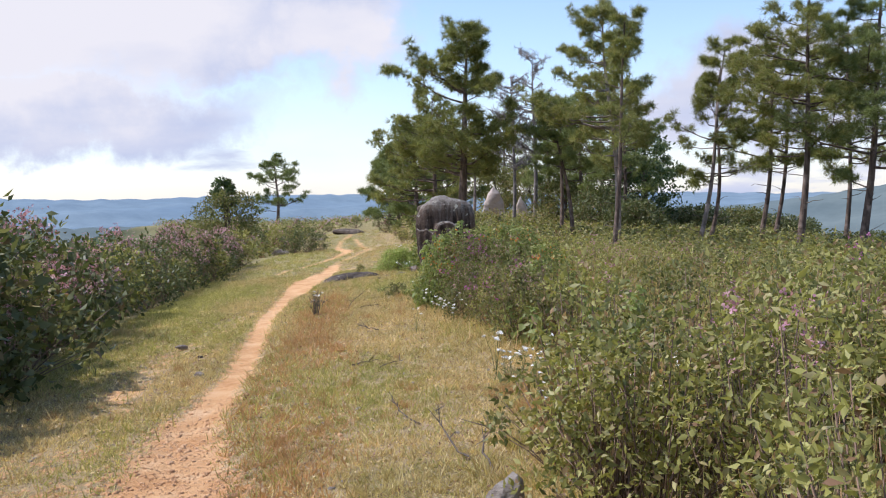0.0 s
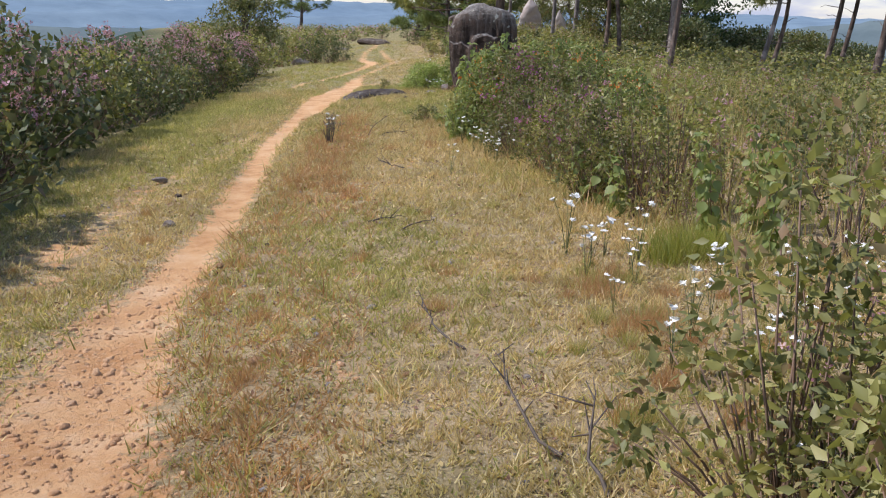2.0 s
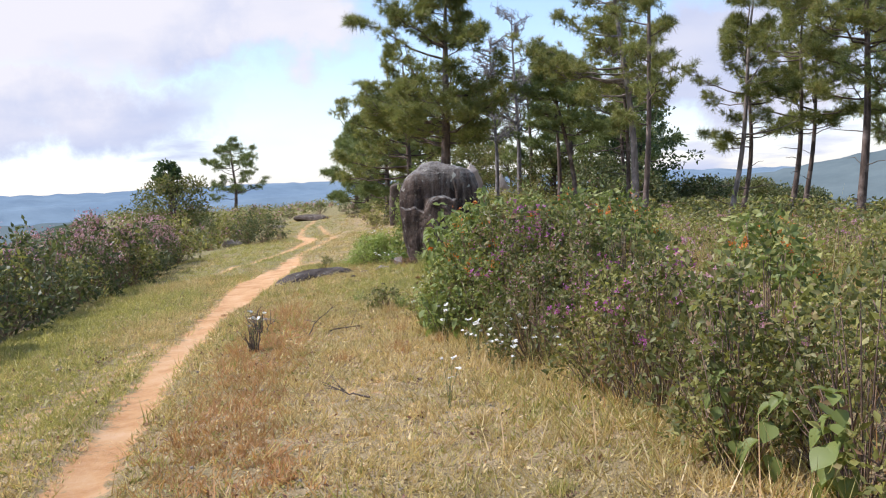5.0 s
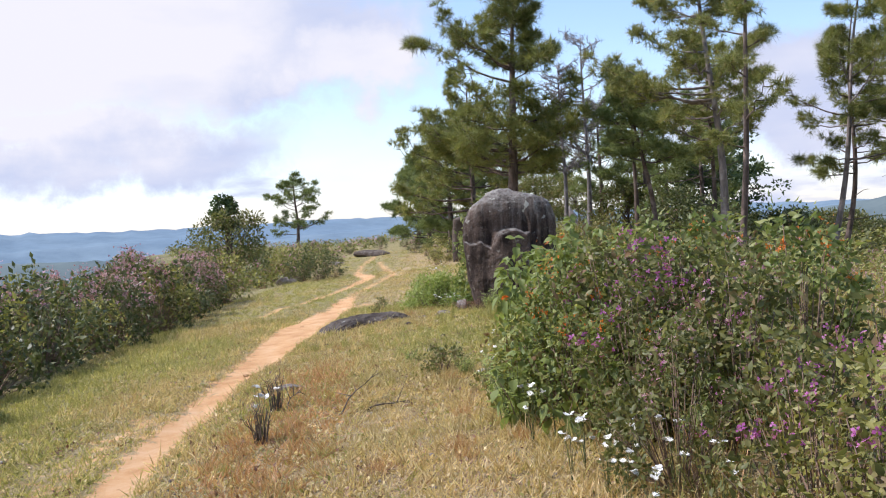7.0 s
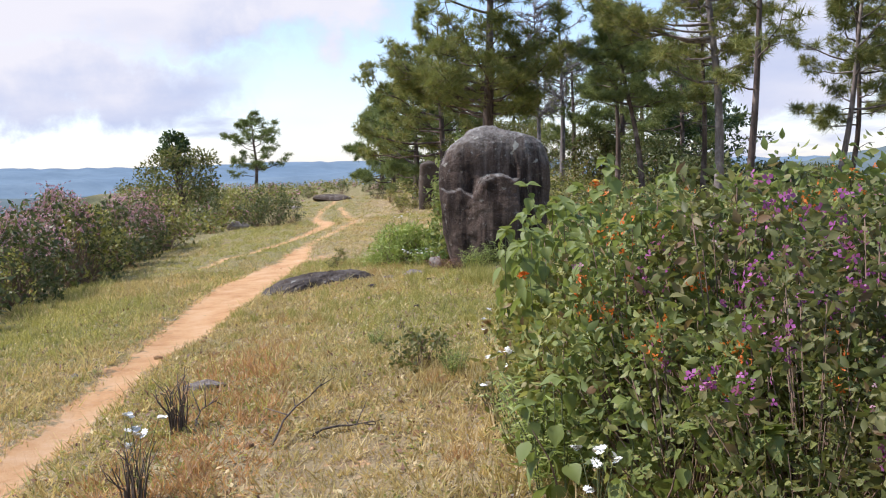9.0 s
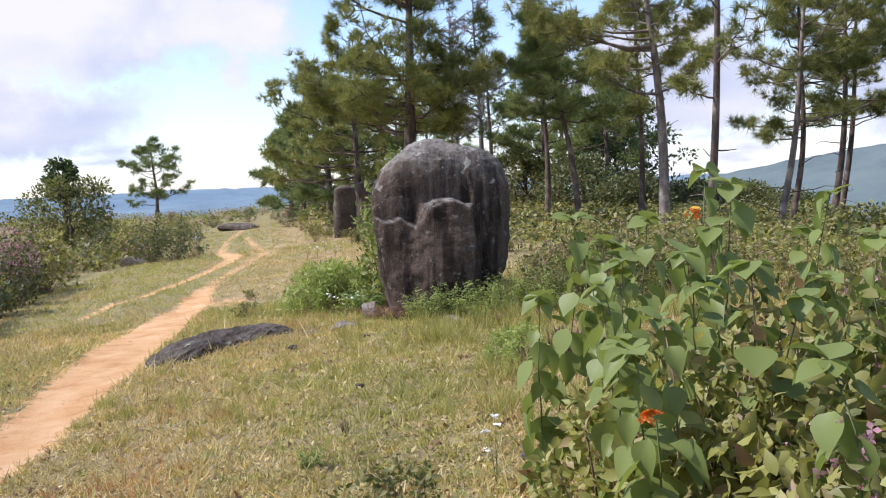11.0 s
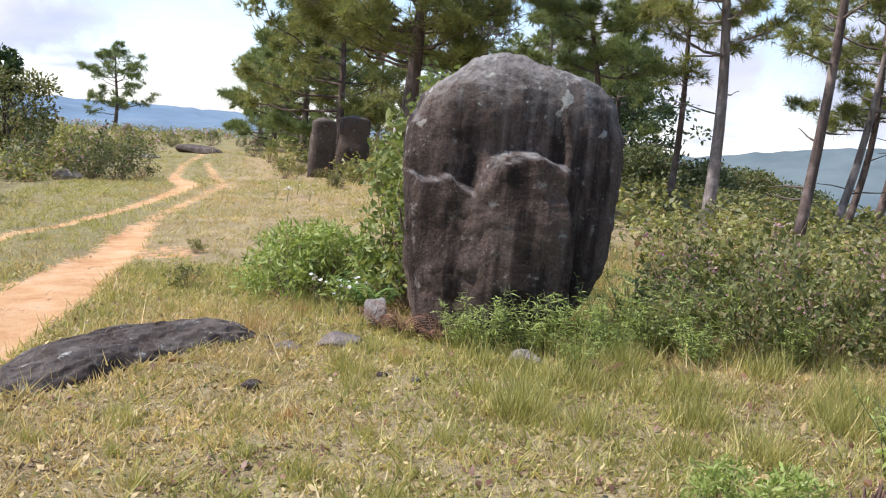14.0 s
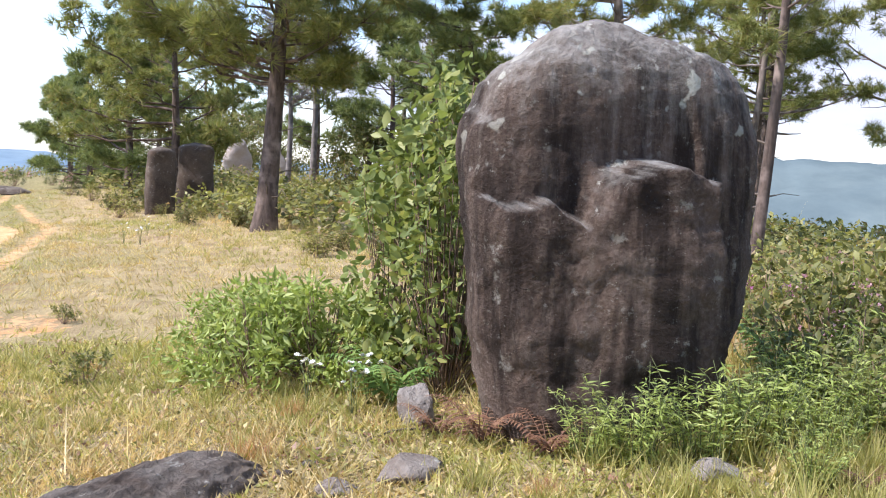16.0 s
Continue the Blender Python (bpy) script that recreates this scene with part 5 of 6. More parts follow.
for i, (x, y, h, n, b) in enumerate(((-0.25, 17.15, 1.30, 40, 1), (0.05, 17.5, 1.45, 44, 1), (-0.22, 17.75, 1.30, 40, 0), (-0.36, 18.62, 1.14, 26, 0), (0.0, 18.4, 1.25, 40, 0), (0.25, 18.3, 1.35, 40, 1), (0.45, 16.95, 1.45, 36, 1), (-0.05, 16.5, 1.3, 30, 2), (0.6, 17.7, 1.4, 36, 1), (0.15, 18.95, 1.2, 36, 0), (0.7, 18.5, 1.3, 30, 0), (1.55, 8.9, 0.9, 30, 0), (1.9, 9.4, 0.95, 30, 0), (1.75, 8.5, 0.85, 26, 0))):
    sunflower((x, y), h * (1.04 if y > 18 else 0.87 if y > 16 else 0.95), 300 + i, "tall coarse plant with large soft green leaves" + (" and orange blooms" if b else ""), int(n * 1.9), 0.145 if y > 16.2 else 0.10, b, lower=0.08)

for i, (x, y) in enumerate(((-0.34, 15.55), (-0.15, 15.15), (0.12, 14.8), (0.45, 14.3), (-0.42, 16.1), (0.85, 10.6), (1.1, 10.2))):
    sunflower((x, y), 0.5, 340 + i, "low young plant with broad yellow-green leaves", 22, 0.12, 0, lower=0.2)

BUSH = "flowering bush beside the walk"
bush = [dome_bush("flowering_bush", "dense mixed bush with orange blossoms", "bush", 401, 1.4, 0.55, 48, 34, 0.068, "sunleaf", "orange", 4, BUSH, SHOOT, 0.019, LEAF8),
        dome_bush("flowering_bush", "dense dark bush with magenta flower clusters", "bush", 402, 1.35, 0.55, 48, 34, 0.066, "herb_dark", "pink", 11, BUSH, SHOOT, 0.024, LEAF8),
        dome_bush("flowering_bush", "tangled bush of green leaves and brown stems", "bush", 403, 1.25, 0.55, 50, 34, 0.066, "herb_dark", "rose", 9, BUSH, SHOOT, 0.017, LEAF8)]
rs_b = np.random.RandomState(81)
for i, (x, y, s) in enumerate(((0.05, 16.1, 0.95), (0.35, 15.7, 1.02), (0.3, 16.6, 1.0), (0.75, 16.0, 1.0), (0.7, 15.2, 0.95), (1.1, 15.5, 1.0), (1.2, 16.4, 1.0), (0.35, 14.9, 0.8), (0.8, 14.4, 0.9), (1.3, 14.8, 0.95), (0.85, 12.0, 0.75), (0.95, 11.0, 0.8), (1.3, 11.5, 0.85), (0.62, 12.8, 0.7), (0.35, 13.9, 0.7), (0.8, 17.3, 0.9), (0.7, 19.2, 0.6), (1.3, 18.6, 0.8))):
    put(bush[i % 3], x, y, 0.92 * s, rs_b.uniform(0, 360))
retire(bush)
lantana = [dome_bush("flowering_bush", "low leafy bush with clusters of orange blossom", "bush", 450 + i, 0.95, 0.36, 34, 30, 0.058, "sunleaf", "orange", 2 + i, BUSH, SHOOT, 0.017, LEAF8) for i in range(2)]
for i, (x, y, s) in enumerate(((0.05, 15.35, 0.85), (0.3, 15.05, 0.85), (0.52, 15.45, 1.0), (0.0, 15.8, 0.9), (0.5, 14.8, 0.8), (0.22, 15.95, 1.05), (0.75, 15.75, 1.1), (0.15, 16.35, 1.05))):
    put(lantana[i % 2], x, y, s, rs_b.uniform(0, 360))
retire(lantana)

lance = [shrub_kind("leafy_bush", "fresh light green bush of narrow leaves", "bush", 410 + i, 0.62, 0.55, 34, 26, 0.11, "lance", LANCE, start=0.05, stem_mat="stem_green", group="light green bushes round the megalith") for i in range(2)]
for i, (x, y, s) in enumerate(((-1.3, 28.4, 0.8), (-0.2, 25.2, 0.62), (0.1, 25.1, 0.66), (0.42, 25.15, 0.72), (0.75, 25.2, 0.78), (-0.36, 25.3, 0.5), (0.95, 24.95, 0.62), (0.6, 24.85, 0.5), (1.45, 25.3, 0.85), (2.0, 25.2, 0.9), (2.3, 24.9, 0.7), (2.1, 26.0, 1.0), (1.05, 25.5, 0.8), (1.3, 25.0, 0.75), (1.6, 25.6, 0.9), (1.1, 24.6, 0.55), (1.75, 24.6, 0.65), (0.3, 24.6, 0.4), (1.25, 22.6, 0.7), (-0.75, 18.4, 0.35), (-0.35, 15.9, 0.75), (-0.42, 16.4, 0.6), (-1.4, 19.9, 0.25))):
    put(lance[i % 2], x, y, s, rs_b.uniform(0, 360))
retire(lance)

tall = [dome_bush("shrub", "leafy shrub growing beside the megalith", "shrub", 420, 1.55, 0.42, 46, 24, 0.085, "sunleaf", clump=SHOOT, template=LEAF8)]
for x, y, s in ((-0.50, 26.95, 1.0), (-0.36, 27.35, 1.28), (-0.15, 27.75, 1.30), (-0.6, 27.75, 1.05)):
    put(tall[0], x, y, s, rs_b.uniform(0, 360))
retire(tall)
filler = [dome_bush("weed_clump", "leafy weeds among the large-leaved plants", "weed", 440, 0.8, 0.32, 20, 26, 0.075, "herb", clump=SHOOT, template=LEAF8, group="weeds among the tall plants")]
for x, y, s in ((-0.22, 16.8, 0.9), (0.0, 17.3, 1.1), (-0.25, 17.9, 0.8), (0.1, 17.8, 1.1), (0.25, 18.7, 0.9), (0.4, 17.3, 1.2), (-0.2, 17.4, 0.8), (0.5, 18.0, 1.1), (-0.1, 18.2, 0.8), (0.7, 18.9, 0.8), (0.9, 17.9, 1.1), (-0.3, 16.2, 0.8)):
    put(filler[0], x, y, s, rs_b.uniform(0, 360))
retire(filler)
fresh = [dome_bush("leafy_bush", "fresh yellow-green bush of lance-shaped leaves", "bush", 460, 0.62, 0.44, 44, 30, 0.085, "lance", clump=(0.08, 0.16), template=(LEAF[0] * [0.62, 1, 1], LEAF[1]), group="light green bushes round the megalith")]
for x, y, s in ((-1.55, 27.75, 1.0), (-1.12, 27.65, 1.05), (-1.35, 28.1, 1.0), (-0.85, 27.5, 0.85), (-1.75, 28.2, 0.8), (0.26, 21.9, 0.5), (0.12, 22.2, 0.42)):
    put(fresh[0], x, y, s, rs_b.uniform(0, 360))
retire(fresh)
low = [dome_bush("low_shrub", "small dark low shrub standing in the turf", "shrub", 445, 0.34, 0.26, 16, 26, 0.05, "herb_dark", clump=(0.05, 0.11), template=LEAF8, group="low shrubs in the turf")]
for x, y, s in ((-1.0, 18.75, 0.85), (-0.88, 18.95, 0.6), (-2.62, 28.4, 0.7), (-0.55, 17.3, 0.6), (-2.9, 31.5, 0.5)):
    put(low[0], x, y, s, rs_b.uniform(0, 360))
retire(low)
dark = [dome_bush("weed_clump", "dark brownish-green weeds beside the megalith", "weed", 447, 0.72, 0.42, 26, 26, 0.07, "herb_dark", "rose", 3, "weeds beside the megalith", SHOOT, 0.014, LEAF)]
for x, y, s in ((1.3, 25.4, 0.9), (1.65, 25.0, 0.95), (2.1, 25.4, 1.1), (1.45, 24.7, 0.75), (2.5, 25.1, 1.0), (1.95, 24.6, 0.8), (1.1, 25.0, 0.7), (2.9, 25.6, 1.1), (2.4, 26.2, 1.15), (1.7, 26.1, 1.0), (3.2, 24.9, 0.9)):
    put(dark[0], x, y, s, rs_b.uniform(0, 360))
retire(dark)

edge = [shrub_kind("weed_clump", "low leafy weeds at the edge of the grove", "weed", 430 + i, 0.75, 0.6, 22, 18, 0.12, ("herb", "herb_dark")[i], start=0.15, group="weeds at the edge of the grove") for i in range(2)]
for i in range(46):
    y = 31 + 24 * rs_b.rand()
    x = np.interp(y, [30, 40, 50, 56], [1.2, 0.2, -1.9, -3.0]) + 2.2 * rs_b.rand()
    if math.hypot(x - 1.1, y - 42) > 0.5:
        put(edge[i % 2], x, y, rs_b.uniform(0.4, 0.75), rs_b.uniform(0, 360))
retire(edge)


# ---- white daisies on thin stalks ----
def daisy_kind(seed, high, stalks):
    rs = np.random.RandomState(seed)
    plant = tagged(new("white_flower"), "small white flower heads on thin stalks", "wildflower", "white wildflowers in the grass")
    ps, pf, pl = Pile(), Pile(), Pile()
    fv, ff = petals(7, 0.8, 0.12)
    for _ in range(stalks):
        a, h = rs.uniform(0, 6.28), high * rs.uniform(0.6, 1.1)
        tip = np.array([0.12 * np.cos(a) * rs.rand(), 0.12 * np.sin(a) * rs.rand(), h])
        ps.add(*tube([[0, 0, -0.03], tip * [0.4, 0.4, 0.55], tip], [0.004, 0.003, 0.002], 3))
        n = 5
        pf.strew(fv, ff, tip + rs.normal(0, 0.016, (n, 3)) * [1, 1, 0.4], turns(rs.normal(0, 0.3, (n, 3)) + [0, 1, 0], rs.normal(0, 0.4, n)), 0.022 * rs.uniform(0.7, 1.2, n))
        u = rs.rand(5)
        pl.strew(*LANCE, np.outer(u, tip), turns(rs.normal(0, 1, (5, 3)), rs.rand(5)), 0.06)
    child("stalkwork", ps.mesh("stalkwork", M["stem_green"]), plant, kind="stuff")
    child("foliage", pl.mesh("foliage", M["herb"]), plant, kind="stuff")
    child("blossom", pf.mesh("blossom", M["white"]), plant, kind="stuff")
    return plant


daisies = [daisy_kind(500 + i, 0.45, 4 + i) for i in range(3)]
for x, y in ((0.55, 8.2), (0.62, 8.5), (0.75, 8.8), (0.85, 8.3), (0.5, 8.9), (0.95, 8.6), (0.12, 13.4), (0.05, 13.7), (-0.30, 15.2), (-0.55, 16.9), (-0.15, 14.3), (0.0, 14.0), (0.15, 14.1), (-0.05, 14.5), (0.3, 13.8), (0.45, 13.5), (-0.4, 17.8), (-0.45, 19.2), (-2.28, 16.2), (1.05, 5.4), (1.5, 5.2), (0.75, 5.0), (1.9, 5.6), (2.2, 5.0), (1.3, 6.6), (-1.35, 27.0), (-1.15, 26.7), (-1.0, 26.9), (-2.2, 41), (-1.9, 40.4), (-1.7, 42.3), (-1.4, 40.0), (-0.4, 12.6), (0.7, 6.4), (0.9, 6.9), (1.2, 6.3), (1.1, 7.3), (0.6, 7.4), (1.4, 7.0), (0.8, 7.9), (1.3, 7.9), (1.5, 6.6), (1.0, 6.1), (1.6, 7.6), (1.8, 7.1), (1.9, 6.5), (2.0, 7.7), (1.7, 6.1)):
    put(daisies[rs_b.randint(3)], x, y, rs_b.uniform(0.7, 1.1) * (0.72 if y < 8 else 0.85), rs_b.uniform(0, 360))
retire(daisies)


# ---- ferns, tufts, stump, twigs ----
def fern_kind(label, material, seed, fronds=9, ln=0.55):
    rs = np.random.RandomState(seed)
    plant = tagged(new("fern"), label, "fern")
    for k in range(fronds):
        p = Pile()
        a = k * 2 * np.pi / fronds + rs.normal(0, 0.2)
        s = np.linspace(0, 1, 16)
        reach = ln * rs.uniform(0.7, 1.1)
        line = np.outer(reach * 0.8 * s, [np.cos(a), np.sin(a), 0]) + np.outer(reach * (1.35 * s - 0.85 * s ** 2), [0, 0, 1])
        p.add(*tube(line, 0.005 * (1.1 - s), 3))
        for sgn in (-1, 1):
            side = np.array([-np.sin(a), np.cos(a), 0]) * sgn
            q = line[2:]
            w = np.broadcast_to(side + np.array([np.cos(a), np.sin(a), 0]) * 0.5, q.shape)
            p.strew(*LANCE, q, turns(w, np.zeros(len(q))), np.stack([1.6 * reach * 0.30 * (1.05 - s[2:]), reach * 0.34 * (1.05 - s[2:]) + 0.01, reach * 0.2 * np.ones(len(q))], 1))
        child("frond", p.mesh("frond", M[material]), plant)
    return plant


ferns = [fern_kind("bright green fern in the weeds", "fern", 600), fern_kind("dead rust-brown fern at the foot of the megalith", "fern_dead", 601, 7, 0.40)]
for k, x, y, s in ((0, 1.55, 26.3, 1.1), (0, -0.85, 26.9, 0.95), (0, 2.3, 25.6, 1.0), (1, -0.72, 25.8, 1.0), (1, -0.52, 25.45, 0.85), (1, -0.86, 26.05, 0.75), (1, 0.45, 24.5, 0.5), (1, 0.9, 24.35, 0.45)):
    put(ferns[k], x, y, s, rs_b.uniform(0, 360))
retire(ferns)


def tuft_kind(name, label, category, material, seed, blades, high, spread, width=0.006, group=""):
    rs = np.random.RandomState(seed)
    p = Pile()
    at = np.concatenate([rs.normal(0, spread * 0.22, (blades, 2)), np.full((blades, 1), -0.02)], 1)
    w = np.stack([rs.normal(0, 0.45, blades), rs.normal(0, 0.45, blades), np.ones(blades)], 1)
    p.strew(*BLADE, at, turns(w, rs.uniform(0, 6.28, blades)), np.stack([np.full(blades, width), high * rs.uniform(0.5, 1.1, blades), np.ones(blades)], 1))
    return tagged(new(name, p.mesh(name, M[material])), label, category, group)


pad = tuft_kind("grass_tuft", "soft yellow-green tuft of fine grass", "grass tuft", "tuft", 610, 700, 0.36, 0.5)
for x, y, s in ((1.2, 8.6, 0.95), (1.42, 8.65, 0.85)):
    put(pad, x, y, s, rs_b.uniform(0, 360))
retire([pad])
red = tuft_kind("grass_tuft", "dry reddish-brown tuft of grass", "grass tuft", "grass_red", 611, 160, 0.20, 0.22, 0.004, "dry tufts in the turf")
green = tuft_kind("grass_tuft", "small green tuft of grass", "grass tuft", "grass_green", 612, 140, 0.16, 0.2, 0.005, "green tufts in the turf")
for i in range(70):
    y = 4 + 24 * rs_b.rand()
    x = -1.3 + 1.6 * rs_b.normal()
    if bareness(x, y) < 0.15 and x < edge_x(y) and x > -5:
        put(red if rs_b.rand() < (0.7 if y < 20 else 0.2) else green, x, y, rs_b.uniform(0.4, 0.9), rs_b.uniform(0, 360))
for i in range(90):
    x, y = rs_b.uniform(-0.4, 3.2), rs_b.uniform(23.4, 25.6)
    if not (-1.0 < x < 1.1 and y > 25.2):
        put(green, x, y, rs_b.uniform(1.0, 2.1), rs_b.uniform(0, 360))
for i in range(170):
    x, y = rs_b.uniform(-3.2, 3.0), rs_b.uniform(20.5, 29.5)
    if bareness(x, y) < 0.1 and not (-1.0 < x < 1.2 and 25.2 < y < 26.8) and math.hypot(x + 2.5, y - 25.2) > 1.1:
        put(green if rs_b.rand() < 0.92 else red, x, y, rs_b.uniform(0.7, 1.5) * (1.25 if x > -0.5 else 0.8), rs_b.uniform(0, 360))
for i in range(70):
    x, y = rs_b.uniform(0.3, 1.9), rs_b.uniform(5.8, 8.3)
    put(red if rs_b.rand() < 0.35 else green, x, y, rs_b.uniform(0.5, 1.1), rs_b.uniform(0, 360))
retire([red, green])


def build_stump(at, wide, high):
    """A charred stump: a hollow, jagged shell of thin splintered slivers round a low core."""
    rs = np.random.RandomState(620)
    stump = tagged(new("tree_stump"), "charred splintered tree stump in the grass", "tree stump")
    stump.matrix_basis = pose(*at, foot(*at))
    s = np.linspace(0, 1, 6)
    child("core", mesh_of("core", *tube(np.outer(s * high * 0.6, [0, 0, 1]) - [0, 0, 0.05], wide * 0.42 * (1.15 - 0.45 * s) * (1 + 0.10 * np.sin(s * 9)), 14), M["stump"], True), stump)
    for i in range(170):
        a = rs.uniform(0, 6.28)
        r = wide * 0.5 * np.sqrt(rs.uniform(0.25, 1.0))
        h = high * rs.uniform(0.62, 0.85) * (0.86 + 0.14 * np.sin(2 * a + 0.6) * np.sin(5 * a))
        thick = rs.uniform(0.005, 0.014)
        o = np.array([r * np.cos(a), r * np.sin(a), -0.03])
        tip = o * [0.86, 0.86, 0] + [rs.normal(0, 0.045), rs.normal(0, 0.045), h]
        mid = o * 0.5 + tip * 0.5 + rs.normal(0, 0.012, 3)
        flat = np.array([1.0, rs.uniform(0.9, 1.4), rs.uniform(0.15, 0.5)]) * thick
        child("splinter", mesh_of("splinter", *tube([o, mid, tip], flat, 4), M["stump"]), stump)


build_stump((0.62, 21.75), 0.36, 0.34)


def fallen_twig(at, ln, turn, rise, seed):
    rs = np.random.RandomState(seed)
    s = np.linspace(0, 1, 7)
    p = Pile()
    line = np.stack([s * ln, 0.04 * np.sin(s * 5), 0.01 + rise * s], 1) + rs.normal(0, 0.008, (7, 3))
    p.add(*tube(line, 0.008 * (1.15 - s), 4))
    for u in rs.uniform(0.3, 0.95, 5):
        o = at_height(line, u)
        p.add(*tube([o, o + rs.normal(0, 0.06, 3) + [0.06, 0, 0.04]], [0.005, 0.002], 3))
    ob = new("twig", p.mesh("twig", M["twig"]))
    ob.matrix_basis = pose(*at, foot(*at), 0, 0, turn)
    tagged(ob, "dry brown fallen twig in the grass", "twig", "fallen twigs")


for i, (x, y, ln, a, r) in enumerate(((-0.2, 6.9, 0.45, 130, 0.12), (0.15, 5.6, 0.55, 120, 0.22), (0.28, 5.3, 0.4, 100, 0.25), (-1.8, 17.0, 0.5, 60, 0.3), (-1.6, 17.2, 0.45, 20, 0.05), (-0.95, 13.2, 0.35, 150, 0.05), (-1.05, 10.3, 0.3, 20, 0.04), (-1.25, 26.1, 0.5, 5, 0.05), (-2.35, 17.5, 0.3, 80, 0.12), (-0.75, 9.9, 0.35, 40, 0.05), (-2.9, 22.3, 0.2, 30, 0.02))):
    fallen_twig((x, y), ln, a, r, 630 + i)

# a bundle of dead stalks by the path
stalk = shrub_kind("dead_stalks", "bunch of dry dead stalks in the grass", "dead plant", 640, 0.30, 0.16, 22, 2, 0.03, "grass_red", start=0.5, stem_mat="twig", thick=0.005)
for x, y, s in ((-2.28, 16.15, 1.0), (-2.45, 17.5, 1.1), (-1.2, 20.6, 0.35)):
    put(stalk, x, y, s, rs_b.uniform(0, 360))
retire([stalk])


# ---- loose stones of the path, and turf ----
def scatter_gravel():
    rs = np.random.RandomState(700)
    v, f = blob(rs, 5, 3, 0.25, 0.7)
    for name, label, mat, n, size, span in (("gravel", "loose orange rubble on the worn path", "rubble", 7500, 0.0085, (3.4, 9)), ("gravel", "broken orange stones at the foot of the path", "rubble", 260, 0.013, (3.4, 7.6)), ("gravel", "scattered grit along the footpath", "rubble", 1200, 0.008, (9, 34)), ("gravel", "small pale stones strewn in the turf", "pebble", 1500, 0.010, (3.5, 28))):
        p = Pile()
        y = rs.uniform(*span, n * 3)
        x = rs.uniform(-5, 0.5, n * 3)
        b = bareness(x, y)
        ok = (b > 0.25) & (rs.rand(n * 3) < b + 0.1) if mat == "rubble" else (b < 0.6)
        x, y = x[ok][:n], y[ok][:n]
        z = land(x, y) - 0.05 * bareness(x, y)
        k = len(x)
        p.strew(v, f, np.stack([x, y, z], 1), turns(rs.normal(0, 1, (k, 3)) * [1, 1, 0.2], np.zeros(k)), size * rs.gamma(2.0, 0.5, k)[:, None] * rs.uniform(0.7, 1.3, (k, 3)))
        tagged(new(name, p.mesh(name, M[mat])), label, "gravel", kind="stuff")


scatter_gravel()

pebble_v, pebble_f = blob(np.random.RandomState(701), 10, 7, 0.25, 0.7)
pebble_mesh = {m: mesh_of("pebble", pebble_v, pebble_f, M[m], True) for m in ("pebble", "rubble", "dung")}
for i in range(60):
    kind = ("pebble", "rubble", "dung")[i % 3]
    y = rs_b.uniform(4.6, 26)
    x = -2.6 + 1.3 * rs_b.normal()
    if not -5 < x < edge_x(y) - 0.2 or (kind != "rubble" and bareness(x, y) > 0.2):
        continue
    ob = new("clod" if kind == "dung" else "pebble", pebble_mesh[kind])
    s = 0.014 + 0.018 * rs_b.rand()
    ob.matrix_basis = pose(x, y, foot(x, y) - 0.05 * float(bareness(x, y)) + 0.3 * s, 0, 0, rs_b.uniform(0, 360)) @ Matrix.Diagonal((s * 1.4, s, s, 1))
    tagged(ob, {"pebble": "small pale pebble lying in the turf", "rubble": "lump of orange stone on the path", "dung": "dark dry clod lying in the turf"}[kind], "clod" if kind == "dung" else "pebble", "loose stones")


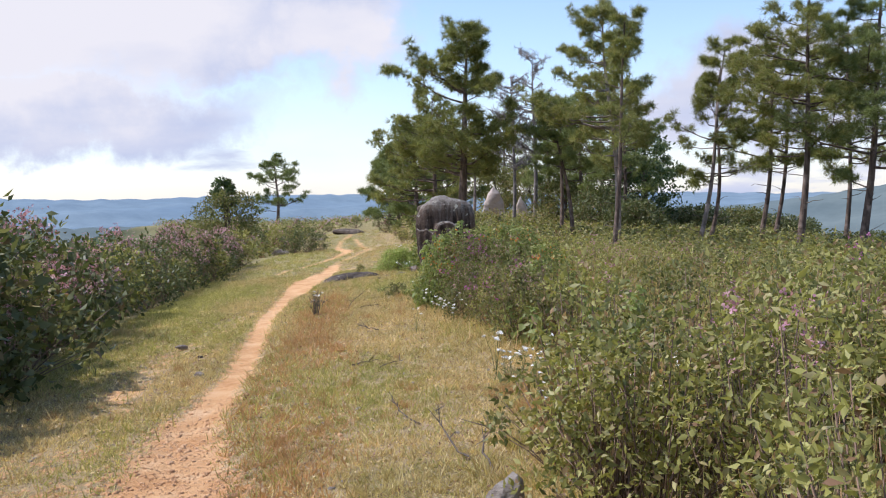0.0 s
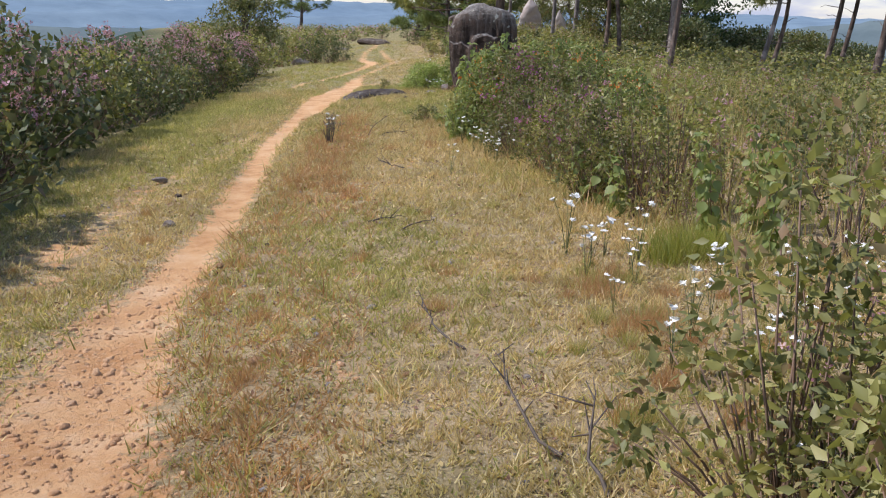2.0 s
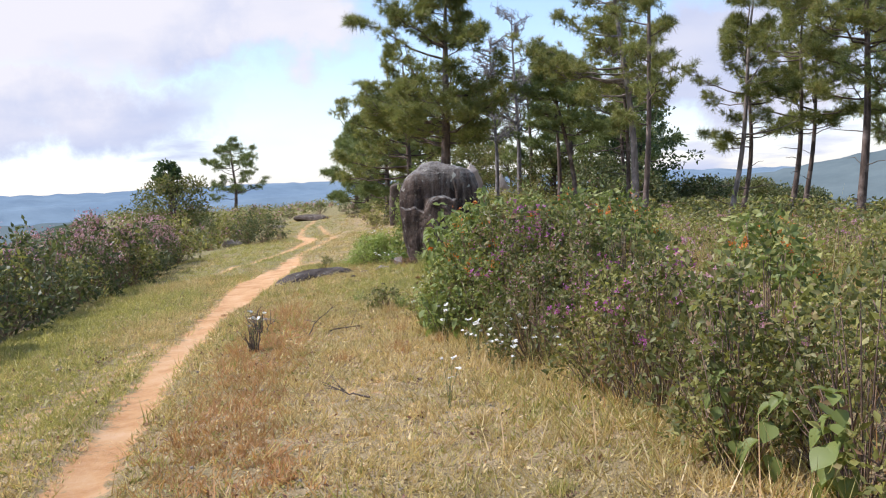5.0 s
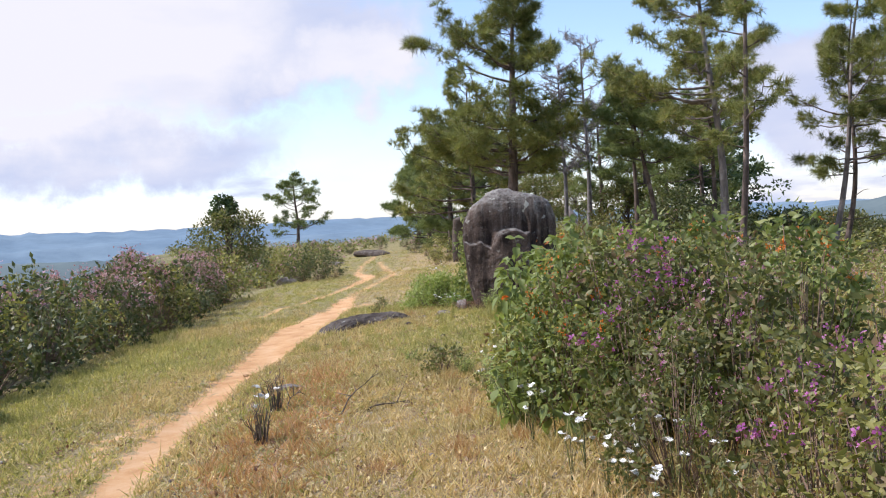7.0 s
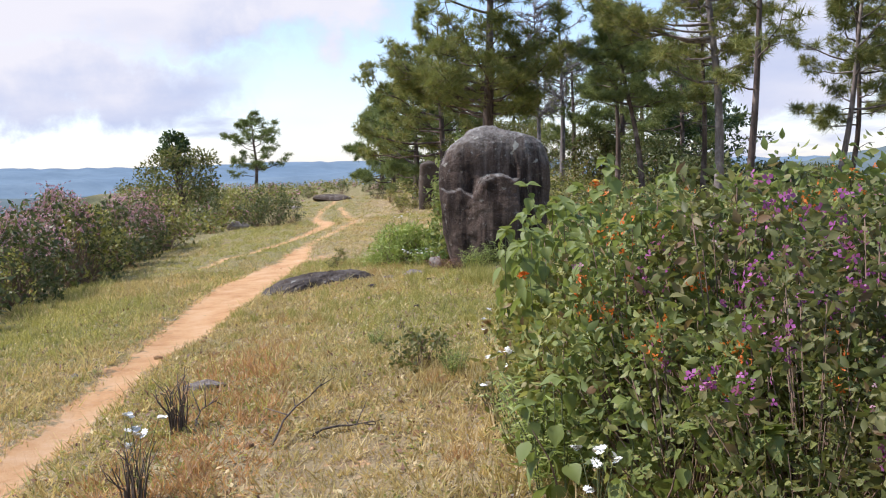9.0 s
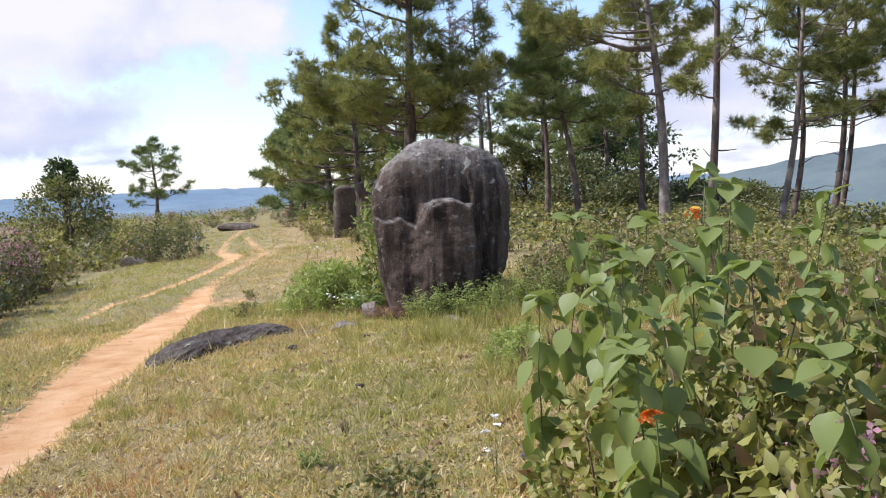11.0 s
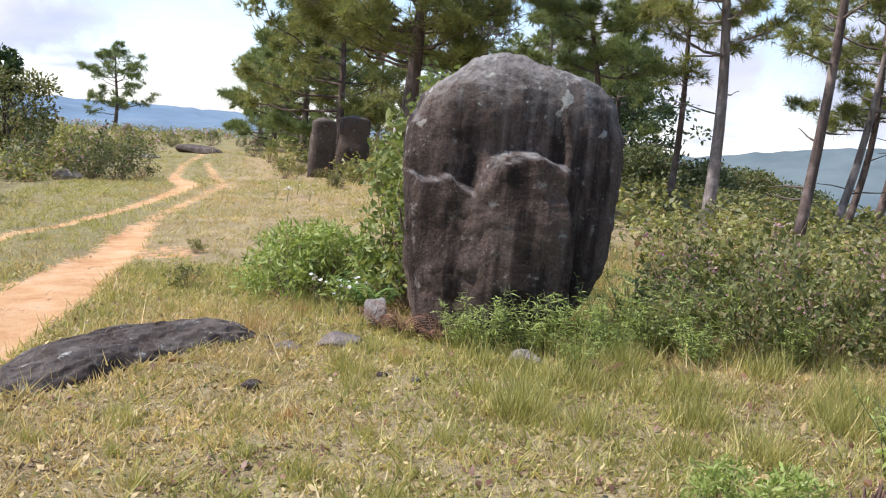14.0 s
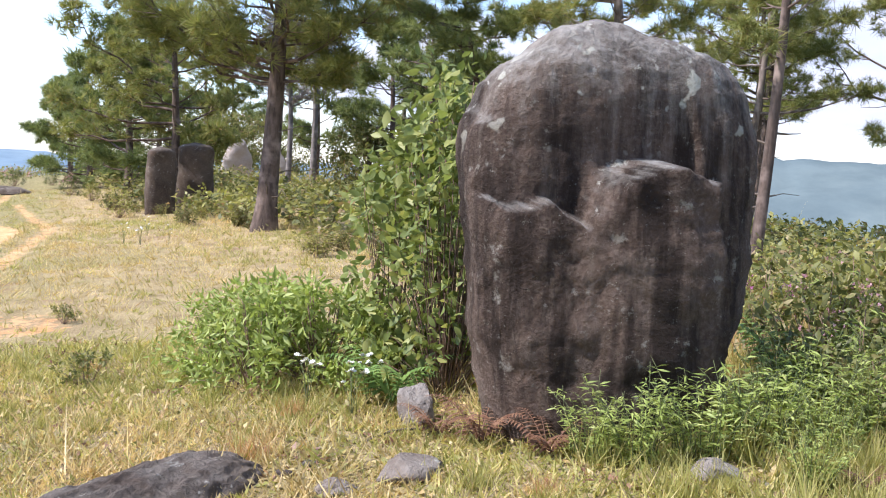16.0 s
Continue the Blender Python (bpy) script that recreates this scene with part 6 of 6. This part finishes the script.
def grow_turf():
    """Short grass blades, thick near the walk and thinner beyond."""
    rs = np.random.RandomState(710)
    spans = ((3.2, 9, 230000), (9, 18, 210000), (18, 30, 330000), (30, 48, 64000), (48, 68, 18000))
    piles = {"grass_dry": Pile(), "grass_green": Pile(), "grass_red": Pile()}
    for y0, y1, n in spans:
        many = n // 11
        cy = rs.uniform(y0, y1, many)
        lo = np.interp(cy, [0, 10, 24, 38, 50, 70], [-4.8, -5.3, -7.0, -9.0, -8.0, -9])
        hi = np.maximum(edge_x(cy) + 0.6, 0.6)
        cx = lo + (hi - lo) * rs.rand(many)
        own = rs.randint(0, many, n)      # the tussock that each blade belongs to
        spread = np.interp(cy, [3, 20, 60], [0.027, 0.042, 0.09]) * rs.uniform(0.5, 1.6, many)
        x, y = cx[own] + rs.normal(0, 1, n) * spread[own], cy[own] + rs.normal(0, 1, n) * spread[own]
        lusty, sway = rs.gamma(3, 0.36, many)[own], rs.normal(0, 0.5, (many, 2))[own]
        b = bareness(x, y)
        field = np.sin(0.9 * x + 0.35 * y) + np.sin(0.5 * y - 1.3 * x + 2) + 0.7 * np.sin(2.3 * x + 1.1 * y) + rs.normal(0, 0.9, many)[own] + rs.normal(0, 0.3, n)
        greener = np.interp(y, [4, 14, 22, 30], [0.3, 0.3, 0.95, 0.8]) + np.clip((-3.2 - x) / 1.5, 0, 1.4)
        redder = np.exp(-((x - np.interp(y, [4, 10, 20, 25], [-0.9, -1.55, -2.5, -3.0])) / 0.6) ** 2) * np.interp(y, [4, 8, 18, 24], [1.5, 2.2, 2.0, 0.8])
        keep = rs.rand(n) > b * 1.15
        kind = np.where(field + greener > 1.35, 1, np.where(field * 0.5 + redder > 1.2, 2, 0))
        far = np.interp(y, [3, 12, 25, 45, 68], [0.0085, 0.0100, 0.0118, 0.015, 0.019])
        tall = np.interp(y, [3, 9, 20, 45], [0.025, 0.030, 0.036, 0.062]) * rs.gamma(6, 0.18, n) * lusty
        beside = np.clip((x - edge_x(y) + 0.5) / 0.5, 0, 1)
        tall = tall * (1 + 0.7 * beside) * np.where(kind == 2, 1.35, 1.0)
        w = np.stack([sway[:, 0] + rs.normal(0, 0.6, n), sway[:, 1] + rs.normal(0, 0.6, n), np.ones(n)], 1)
        z = land(x, y) - 0.05 * b - 0.004
        spin = rs.uniform(0, 6.28, n)
        for k, key in enumerate(piles):
            s = keep & (kind == k)
            piles[key].strew(*BLADE, np.stack([x[s], y[s], z[s]], 1), turns(w[s], spin[s]), np.stack([far[s], tall[s], np.ones(s.sum())], 1))
    for key, label in (("grass_dry", "short dry straw-coloured grass"), ("grass_green", "short green grass in patches"), ("grass_red", "reddish dry grass along the path")):
        tagged(new("grass", piles[key].mesh("grass", M[key])), label, "grass", kind="stuff")


grow_turf()


def creeping_leaves():
    """Small broad leaves of creeping herbs and dry litter pressed into the turf."""
    rs = np.random.RandomState(712)
    for mat, n, label, greenish in (("herb", 34000, "small green leaves of creeping herbs in the turf", True), ("grass_dry", 40000, "bleached dry leaf litter in the turf", False), ("fern_dead", 13000, "brown dead leaves in the turf", False)):
        p = Pile()
        many = n // 8
        cy = 3.3 + 27 * rs.rand(many) ** 1.15
        lo = np.interp(cy, [0, 10, 24, 38], [-4.2, -4.8, -5.6, -7.0])
        cx = lo + (edge_x(cy) + 0.5 - lo) * rs.rand(many)
        own = rs.randint(0, many, n)
        x, y = cx[own] + rs.normal(0, 0.07, n), cy[own] + rs.normal(0, 0.07, n)
        ok = (bareness(x, y) < 0.3) & (rs.rand(n) < (np.interp(y, [3, 12, 20], [0.45, 0.5, 1.0]) if greenish else 0.85))
        x, y = x[ok], y[ok]
        n = len(x)
        w = np.stack([rs.normal(0, 1, n), rs.normal(0, 1, n), rs.uniform(0.0, 0.9, n)], 1)
        size = np.interp(y, [3, 12, 28], [0.022, 0.032, 0.048]) * rs.uniform(0.5, 1.4, n)
        p.strew(*LEAF2, np.stack([x, y, land(x, y) + 0.006], 1), turns(w, rs.normal(0, 0.5, n)), size)
        tagged(new("ground_leaves", p.mesh("ground_leaves", M[mat])), label, "ground cover", kind="stuff")


creeping_leaves()
